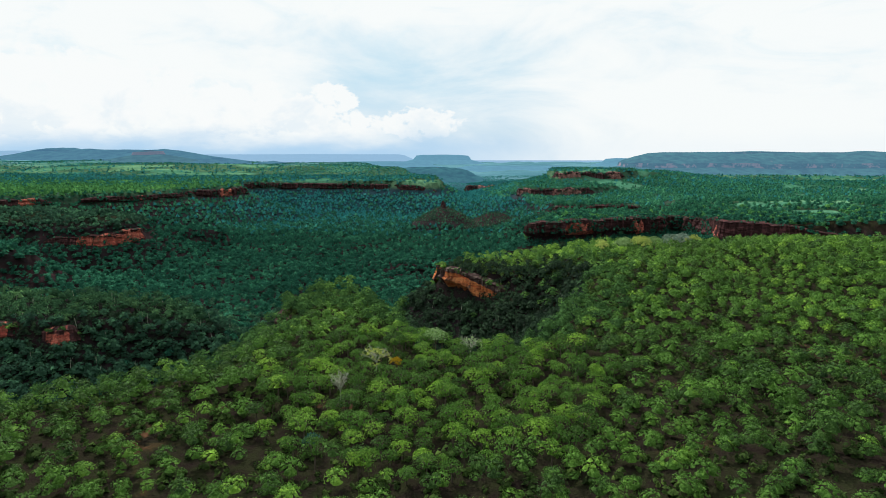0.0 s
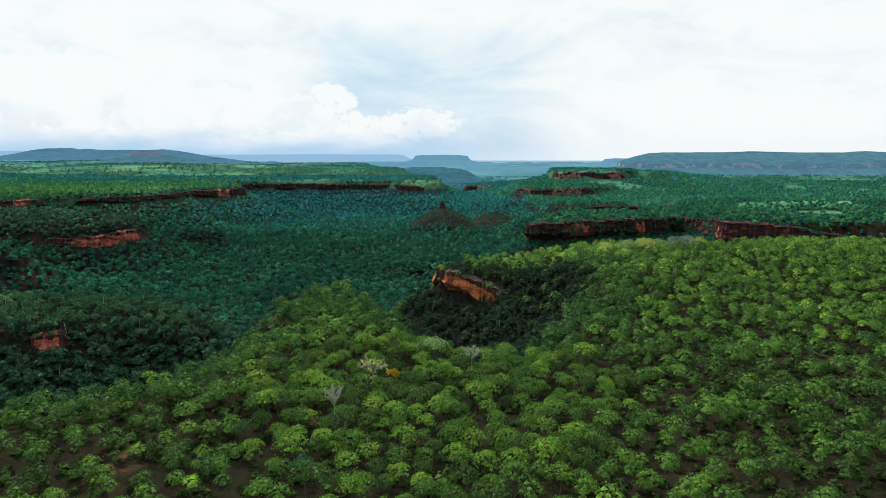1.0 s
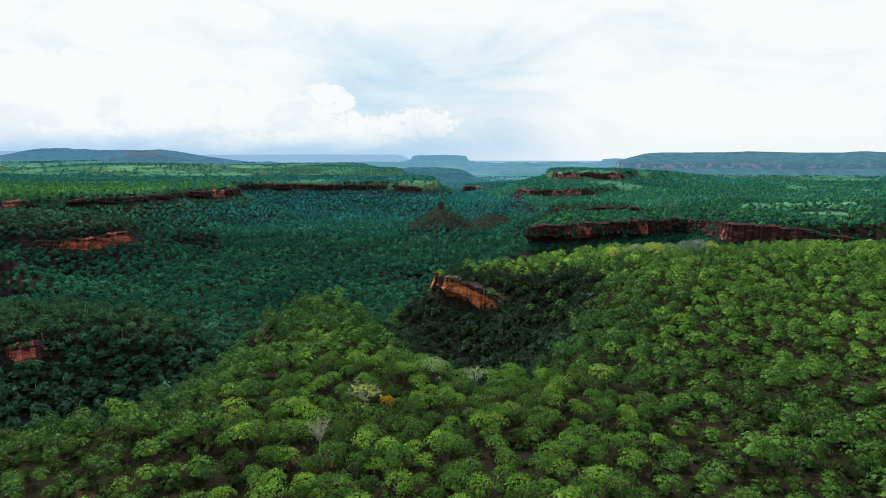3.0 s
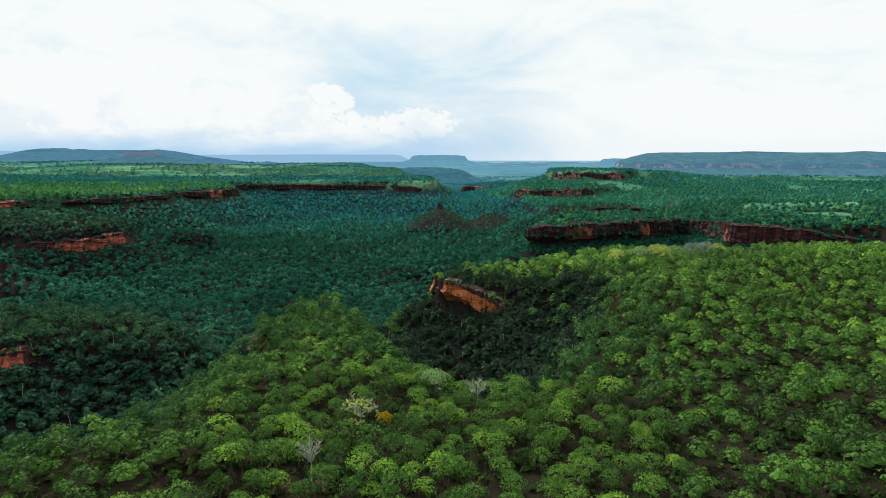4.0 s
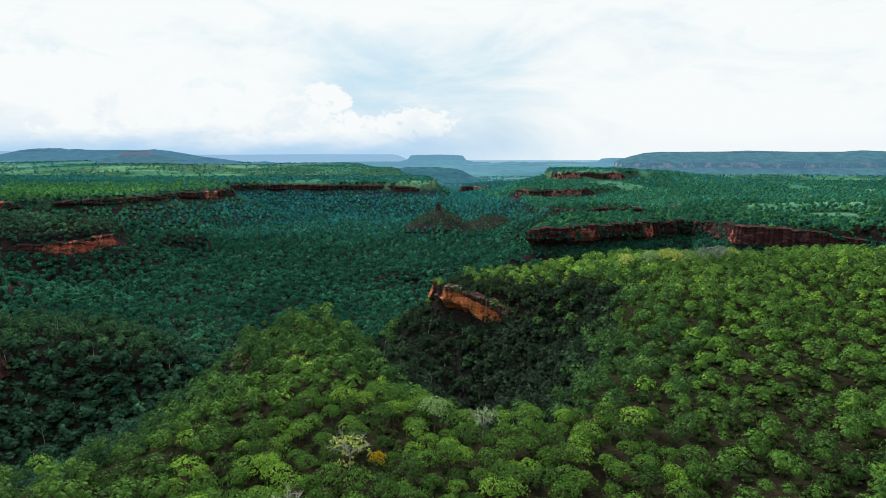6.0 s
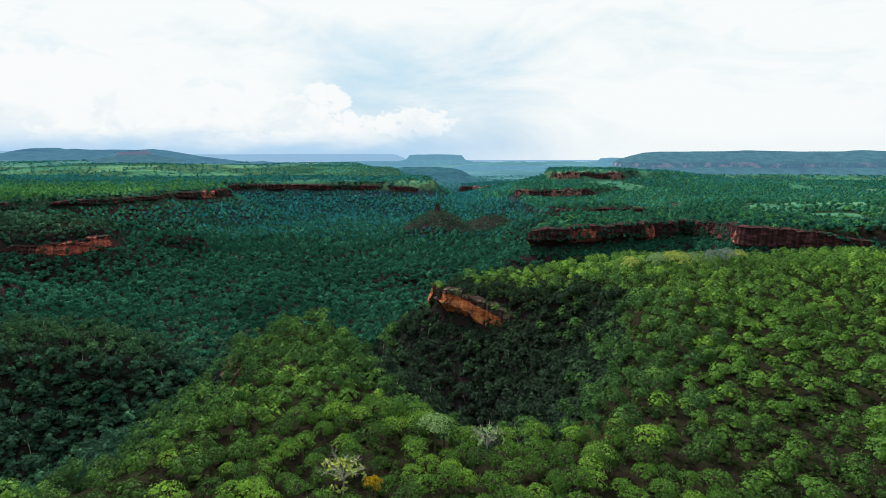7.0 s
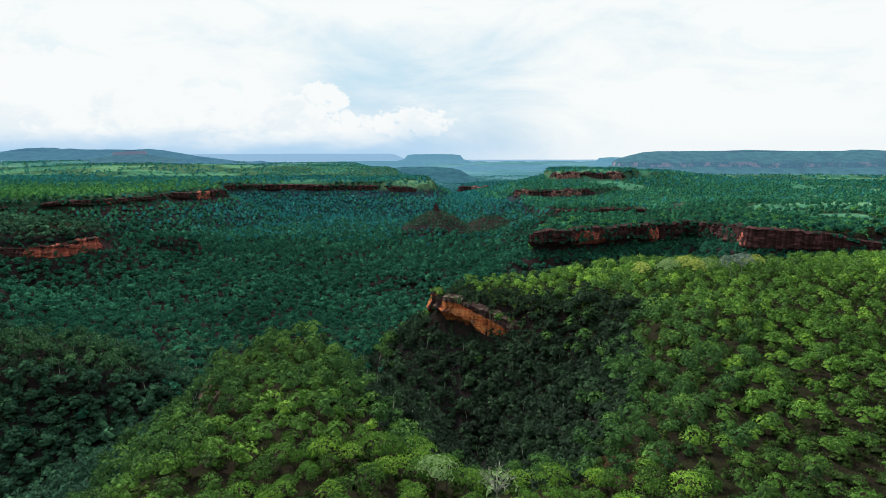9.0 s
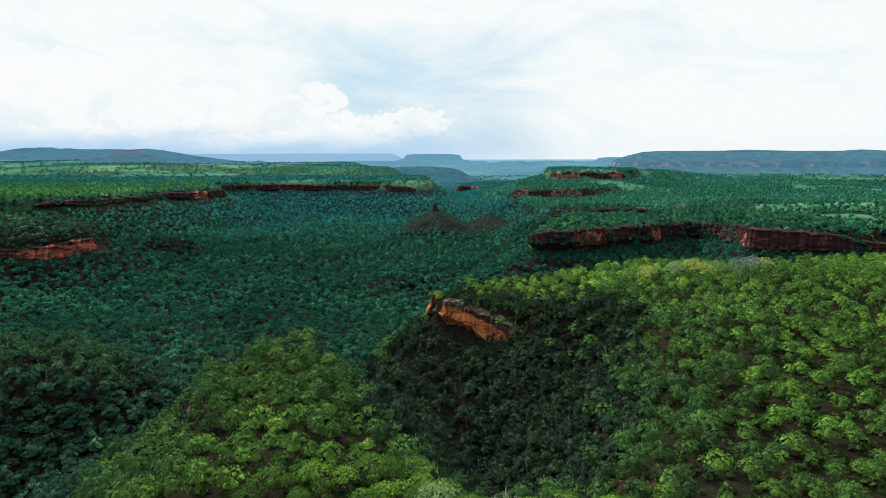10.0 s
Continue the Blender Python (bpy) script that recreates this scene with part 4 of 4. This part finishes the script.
def twig_mat():
    k = Mat("grey_twigs", 0.9, 0.1)
    return k.done(k.mix(k.noise(k.place(), 3.0, 3.0), (0.24, 0.26, 0.20), (0.44, 0.46, 0.38)))


M_TWIG = twig_mat()


def twig_crown(seed, radius, height, twigs):
    """Leafless branching: boughs from a fork, and fine twigs along them."""
    r = np.random.RandomState(seed)
    V, F = [], []

    def strip(p, q, wp, wq):
        side = np.cross(q - p, r.normal(size=3))
        side /= np.linalg.norm(side) + 1e-6
        b = len(V)
        V.extend([p - side * wp, p + side * wp, q + side * wq, q - side * wq])
        F.append((b, b + 1, b + 2, b + 3))

    fork = np.array([0, 0, height * 0.4])
    for k in range(9):
        a = 6.283 * k / 9 + r.uniform(-0.3, 0.3)
        out = radius * r.uniform(0.45, 0.95)
        tip = np.array([math.cos(a) * out, math.sin(a) * out, height * r.uniform(0.8, 1.0) - 0.25 * out])
        mid = (fork + tip) / 2 + np.array([0, 0, 0.3])
        strip(fork, mid, 0.06, 0.045)
        strip(mid, tip, 0.045, 0.02)
        for _ in range(twigs // 9):
            t = r.uniform(0.2, 1.0)
            p = mid + (tip - mid) * t if r.rand() < 0.7 else fork + (mid - fork) * (0.4 + 0.6 * t)
            dirn = np.array([math.cos(a), math.sin(a), 0]) * 0.4 + r.normal(size=3) * 0.6 + np.array([0, 0, 0.7])
            strip(p, p + dirn / np.linalg.norm(dirn) * r.uniform(0.5, 1.3), 0.03, 0.014)
    return np.array(V), np.array(F)


def grey_tree(seed, radius, height, label, mat=None, leaves=0):
    base = new("tree")
    trunk = new("trunk", trunk_mesh(seed, height * 0.85, radius))
    trunk.data.materials.clear()
    trunk.data.materials.append(M_TWIG)
    parts = [trunk, mesh_object("twig_crown", *twig_crown(seed, radius, height, 270), M_TWIG)]
    if leaves:
        V, F = crown_mesh(seed, 8, leaves, 0.11, bare=True)
        V = V * radius
        V[:, 2] += height - radius
        parts.append(mesh_object("crown", V, F, mat))
    for q in parts:
        q.parent = base
    return tagged(base, label, "tree")


def stand(ob, tx, ty, turn=0.0):
    ob.matrix_basis = pose(tx, ty, float(land(tx, ty)), 0, 0, turn)
    return ob


stand(tree_thing(701, 3.3, 8.2, 480, 0.20, M_PALE, "tall tree with pale green leaves and whitish trunk"), -2, 141)
stand(tree_thing(702, 1.6, 5.0, 260, 0.18, M_GOLD, "small tree with golden yellow leaves"), -10.6, 125.5)
stand(tree_thing(703, 1.9, 4.4, 300, 0.2, M_BLUE, "small round tree with blue-green leaves"), -22, 91)
stand(grey_tree(704, 3.9, 6.6, "bare grey tree with a few lime leaves", M_LIME, 110), -15.5, 128)
stand(grey_tree(705, 3.4, 6.2, "leafless grey-green tree at the ravine edge", M_PALE, 60), 6.8, 141)
stand(grey_tree(706, 2.4, 6.6, "dead leafless tree with white branches"), -21, 112)
stand(tree_thing(707, 3.4, 7.0, 430, 0.22, M_LEAF_ONE, "spreading tree with a forked white trunk"), -12, 139)
for i, (tx, ty, what) in enumerate(((110, 277, 0), (98, 280, 1), (89, 285, 2), (118, 284, 0), (104, 282, 2), (79, 284, 1), (101, 296, 1), (127, 291, 1), (92, 290, 2))):
    if what == 0:
        stand(grey_tree(720 + i, 4.8, 10.5, "ash-grey tree with thin leaves among green woods", M_ASH, 260), tx, ty)
    else:
        stand(tree_thing(720 + i, 4.7, 10.2, 420, 0.30, (None, M_LIME, M_PALE)[what], ("", "upland tree with lime-yellow leaves", "tree with pale grey-green leaves")[what]), tx, ty)

# --- the plateau's flanks and the near valley
V3 = [crown_mesh(250 + i, 5 + i % 2, 34, 0.16, core=0.66) for i in range(8)]
x, y, r = scatter(-360, 330, 110, 470, 5.0, 21)
d = near_d(x, y)
keep = in_view(x, y, 20) & ~((y > 352) & (x > 140)) & (d >= 2) & (slope_of(x, y) < 9) & off_cliffs(x, y)
x, y, d = x[keep], y[keep], d[keep]
up = d + r.normal(0, 6, len(d)) < np.where(x < -20, 26, 5)
teal = np.where(x < -20, r.uniform(250, 430, len(x)), 345 + 40 * r.rand(len(x))) < y
crest = inside_distance(x, y, SPUR) < -4
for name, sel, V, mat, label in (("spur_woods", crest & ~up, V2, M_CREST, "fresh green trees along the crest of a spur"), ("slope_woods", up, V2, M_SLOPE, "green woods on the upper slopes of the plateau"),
                                 ("gully_woods", ~up & ~teal & ~crest & (x < -35), V3, M_GULLY, "dark green forest on the valley slopes, shade put into its leaves"),
                                 ("gully_woods", ~up & ~teal & (x >= -35), V3, M_RAVINE, "ravine forest with its shade put into very dark leaves"),
                                 ("valley_woods", ~up & teal & ~crest, V3, M_VALLEY_DIM, "dense blue-green forest filling the valley")):
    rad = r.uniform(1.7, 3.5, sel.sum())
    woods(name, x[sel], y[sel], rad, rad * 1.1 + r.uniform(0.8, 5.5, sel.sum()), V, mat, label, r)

# closer growth on the steep flanks, in leaves darkened for shade
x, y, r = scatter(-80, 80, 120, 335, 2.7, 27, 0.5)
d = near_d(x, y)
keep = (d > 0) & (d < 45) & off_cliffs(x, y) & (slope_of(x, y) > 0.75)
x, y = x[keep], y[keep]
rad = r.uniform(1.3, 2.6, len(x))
woods("gully_woods", x, y, rad, rad * 1.1 + r.uniform(0.3, 2.5, len(x)), [crown_mesh(270 + i, 3, 18, 0.2, core=0.7) for i in range(6)], M_RAVINE, "trees on the steep flanks, shade put into their dark leaves", r)

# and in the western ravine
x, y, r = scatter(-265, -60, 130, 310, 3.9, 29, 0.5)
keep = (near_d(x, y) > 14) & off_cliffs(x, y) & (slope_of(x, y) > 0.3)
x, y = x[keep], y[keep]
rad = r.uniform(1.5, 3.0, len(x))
woods("gully_woods", x, y, rad, rad * 1.1 + r.uniform(0.3, 3.0, len(x)), [crown_mesh(290 + i, 3, 18, 0.2, core=0.7) for i in range(6)], M_GULLY, "dark green trees on the slopes of a ravine, darkened for shade", r)

# low growth under the trees of the ravines, the shade put into its colour
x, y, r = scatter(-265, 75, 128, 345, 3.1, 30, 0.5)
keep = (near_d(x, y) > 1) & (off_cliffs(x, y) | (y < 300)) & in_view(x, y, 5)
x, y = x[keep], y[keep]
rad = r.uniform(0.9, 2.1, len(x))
woods("undergrowth", x, y, rad, rad * 1.1 + 0.1, V4S, M_RAVINE, "low bushes on the floor of the ravines, coloured dark for shade", r)

# pale bare trunks that show between the crowns of the ravines
def stems(x, y, tall, r):
    """Thin leaning trunks with one fork, as one mesh."""
    V, F = [], []
    for tx, ty, tz, h in zip(x, y, land(x, y), tall):
        lean, w = r.uniform(-0.22, 0.22, 2) * h, r.uniform(0.10, 0.17)
        base, top = np.array((tx, ty, tz - 0.5)), np.array((tx + lean[0], ty + lean[1], tz + h))
        fork = base + (top - base) * r.uniform(0.5, 0.7)
        for p, q, wp, wq in ((base, fork, w, w * 0.7), (fork, top, w * 0.6, w * 0.3), (fork, top + r.uniform(-1.2, 1.2, 3) * np.array((1, 1, 0.4)), w * 0.5, w * 0.25)):
            b = len(V)
            for c, ww in ((p, wp), (q, wq)):
                V.extend(c + np.array((math.cos(k) * ww, math.sin(k) * ww, 0)) for k in (0.5, 2.6, 4.7))
            F.extend((b + k, b + (k + 1) % 3, b + 3 + (k + 1) % 3, b + 3 + k) for k in range(3))
    return tagged(mesh_object("tree_stems", np.array(V), np.array(F), M_TWIG), "thin whitish trunks standing between dark ravine trees", "tree stems", kind="stuff")


x, y, r = scatter(-250, 70, 130, 335, 13.0, 33, 0.5)
keep = (near_d(x, y) > 3) & off_cliffs(x, y) & in_view(x, y, 5)
stems(x[keep], y[keep], r.uniform(3.0, 6.5, keep.sum()), r)

# shrubs at the foot of the rock faces
x, y, r = scatter(-250, 60, 240, 330, 2.3, 23, 0.5)
keep = ~off_cliffs(x, y)
x, y = x[keep], y[keep]
rad = r.uniform(0.9, 2.2, len(x))
woods("slope_shrubs", x, y, rad, rad * 1.1 + r.uniform(0, 0.9, len(x)), V0, M_RAVINE, "dark green shrubs below the rock faces, darkened for shade", r)
x, y, r = scatter(-660, 620, 470, 1000, 4.0, 24, 0.5)
keep = ~off_cliffs(x, y) & in_view(x, y, 10)
x, y = x[keep], y[keep]
rad = r.uniform(1.0, 2.6, len(x))
woods("slope_shrubs", x, y, rad, rad * 1.1 + r.uniform(0, 0.5, len(x)), V4S, M_VALLEY_DIM, "dark green shrubs below the rock faces, darkened for shade", r)

x, y, r = scatter(60, 420, 470, 690, 2.9, 34, 0.5)
keep = ~off_cliffs(x, y)
x, y = x[keep], y[keep]
rad = r.uniform(1.2, 2.6, len(x))
woods("slope_shrubs", x, y, rad, rad * 1.1 + r.uniform(0, 2.0, len(x)), V4S, M_VALLEY_DIM, "dark green thicket at the foot of a long cliff", r)
# bushes on the brow, likewise coloured dark for its shaded side
x, y, r = scatter(0, 78, 236, 336, 2.3, 35, 0.5)
d = near_d(x, y)
keep = (d > -13) & (d < 3) & off_cliffs(x, y)
x, y = x[keep], y[keep]
rad = r.uniform(0.8, 1.9, len(x))
woods("slope_shrubs", x, y, rad, rad * 1.1 + r.uniform(0, 1.2, len(x)), V0, M_RAVINE, "bushes above the rock face, coloured dark for shade", r)

# thickets on the steep rims of the western plateau and the mesa
x, y, r = scatter(-570, -250, 560, 880, 2.8, 28, 0.5)
keep = (slope_of(x, y) > 0.9) & off_cliffs(x, y)
x, y = x[keep], y[keep]
rad = r.uniform(1.3, 2.8, len(x))
woods("slope_shrubs", x, y, rad, rad * 1.1 + r.uniform(0, 1.5, len(x)), V4S, M_VALLEY_DIM, "dark green thickets on steep plateau rims", r)

# scrub on the cone hill
x, y, r = scatter(-75, 160, 850, 1010, 3.7, 25, 0.5)
keep = cone_r(x, y) < 46
x, y = x[keep], y[keep]
rad = r.uniform(1.0, 2.4, len(x))
woods("slope_shrubs", x, y, rad, rad * 1.1 + 0.2, V4S, M_GULLY, "dark scrub on the cone hill", r)

# bushes that hang over the cliffs
r = np.random.RandomState(26)
for P, N, zt, zb, proud, fine in FRINGE:
    n = int(np.linalg.norm(np.diff(P, axis=0), axis=1).sum() / (0.7 + 0.34 * fine))
    i = r.randint(0, len(P), n)
    o = proud + r.uniform(-2.5, 0.6, n) * max(1.0, fine * 0.7)
    bx, by = P[i, 0] + N[i, 0] * o, P[i, 1] + N[i, 1] * o
    rad = r.uniform(0.45, 1.0, n) ** 1.5 * 1.5 * (0.9 + 0.55 * fine)
    lift = zt[i] - land(bx, by) + rad * 0.55 + r.uniform(-0.5, 0.3, n)
    far = P[:, 1].min() > 450
    woods("cliff_shrubs", bx, by, rad, lift, V4S if far else V0, M_VALLEY_DIM if far else M_SLOPE, "green bushes hanging over the cliff edge", r)
    if far:  # clumps on ledges and on fallen rock
        n *= 2
        i = r.randint(0, len(P), n)
        f = r.uniform(0.1, 1.0, n) ** 0.7
        i, f = (q[vnoise(P[i, 0] + P[i, 1], f * 0, 16, 55) + 0.8 * (f - 0.75) > -0.05] for q in (i, f))
        rad = r.uniform(0.9, 2.1, len(i))
        o = proud + 1.2 + 1.8 * f * f + r.uniform(-0.6, 1.2, len(i))
        bx, by = P[i, 0] + N[i, 0] * o, P[i, 1] + N[i, 1] * o
        woods("cliff_shrubs", bx, by, rad, zt[i] + (zb[i] - zt[i]) * f - land(bx, by) + rad * 0.6, V4S, M_VALLEY_DIM, "dark bushes on the ledges of a cliff", r)

# --- the valley further on, with mesas and cliffs
V4 = [crown_mesh(300 + i, 1, 10, 0.25, 3, 0.8) for i in range(10)]
V4N = [crown_mesh(320 + i, 4, 12, 0.22, core=0.8) for i in range(8)]
x, y, r = scatter(-640, 640, 470, 860, 6.4, 31)
keep = in_view(x, y, 30) & off_cliffs(x, y) & (slope_of(x, y) < 5)
keep &= r.rand(len(x)) > 0.86 * field(x, y)
x, y = x[keep], y[keep]
rad = r.uniform(2.1, 4.1, len(x))
high = (land(x, y) > -40) & (r.uniform(380, 900, len(x)) < y) & (np.hypot(x + 420, y - 640) > 120)
# haze-coloured leaves grow commoner with distance
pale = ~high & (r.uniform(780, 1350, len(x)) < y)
# mesa trees take darker leaves, as its top tilts away from the sun
mesa = inside_distance(x, y, MESA) < 6
fresh = ((x < -300) & (inside_distance(x, y, WEST) < -3)) | ((x > 0) & (r.uniform(450, 800, len(x)) > y))
for name, sel, mat, label in (("mesa_woods", mesa, M_GULLY, "trees over the wooded mesa, shade put into their dark leaves"), ("valley_woods", ~high & ~pale, M_VALLEY_DIM, "blue-green forest over valley floor and mesas"), ("valley_woods", pale, M_HAZED, "valley forest trees with blue haze put into their colour"),
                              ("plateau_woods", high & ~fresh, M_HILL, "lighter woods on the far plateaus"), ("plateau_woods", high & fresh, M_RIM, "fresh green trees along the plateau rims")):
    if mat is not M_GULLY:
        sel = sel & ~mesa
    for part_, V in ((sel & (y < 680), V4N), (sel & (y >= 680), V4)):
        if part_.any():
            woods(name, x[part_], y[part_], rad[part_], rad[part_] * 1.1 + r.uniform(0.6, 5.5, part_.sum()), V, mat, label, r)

V5 = [crown_mesh(400 + i, 1, 3, 0.40, 2) for i in range(10)]
x, y, r = scatter(-1150, 1150, 860, 1420, 7.6, 41)
keep = in_view(x, y, 30) & off_cliffs(x, y) & (slope_of(x, y) < 5) & ((cone_r(x, y) > 60) | (r.rand(len(x)) < 0.9))
keep &= r.rand(len(x)) > 0.84 * field(x, y) * (land(x, y) > -42)
x, y = x[keep], y[keep]
hill = cone_r(x, y) < 52
rad = r.uniform(3.1, 5.3, len(x)) * np.where(hill, 0.55, 1.0)
low = land(x, y) < -42
# fewer trees without haze in their leaf colour further off
less_hazed = r.uniform(780, 1350, len(x)) > y
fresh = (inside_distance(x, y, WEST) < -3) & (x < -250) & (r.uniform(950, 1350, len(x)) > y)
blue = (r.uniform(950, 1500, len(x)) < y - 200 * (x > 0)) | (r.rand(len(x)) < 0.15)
for sel, mat, label in ((hill, M_GULLY, "dark scrub on the bare cone hill"), (low & ~hill & ~less_hazed, M_HAZED, "distant forest on the valley floor and flanks"), (low & ~hill & less_hazed, M_VALLEY_DIM, "distant valley trees with less haze put into their colour"),
                        (~low & ~hill & ~blue & ~fresh, M_HILL, "distant lighter woods with open fields between"), (~low & ~hill & fresh, M_RIM, "fresh green trees along the western rim"), (~low & ~hill & blue & ~fresh, M_HAZED, "distant plateau woods with blue haze put into their colour")):
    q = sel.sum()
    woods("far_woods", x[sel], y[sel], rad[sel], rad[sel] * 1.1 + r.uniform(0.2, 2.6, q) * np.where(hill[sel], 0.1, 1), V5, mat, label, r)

for box, gap, seed in (((-420, 480, 1420, 2350), 12, 42), ((-2100, 2100, 1420, 2700), 20, 43)):
    x, y, r = scatter(*box, gap, seed)
    keep = in_view(x, y, 30) & off_cliffs(x, y)
    if gap > 15:
        keep &= (r.rand(len(x)) > 0.8 * field(x, y)) & ~((np.abs(x - 30) < 450) & (y < 2350))
    x, y = x[keep], y[keep]
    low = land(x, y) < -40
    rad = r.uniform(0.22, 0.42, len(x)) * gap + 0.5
    # most of the farthest trees take the haze-coloured leaves
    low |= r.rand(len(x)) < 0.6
    for sel, mat, label in ((low, M_HAZED, "distant forest in the valley mouth"), (~low, M_HILL, "distant scattered woods on the plateaus")):
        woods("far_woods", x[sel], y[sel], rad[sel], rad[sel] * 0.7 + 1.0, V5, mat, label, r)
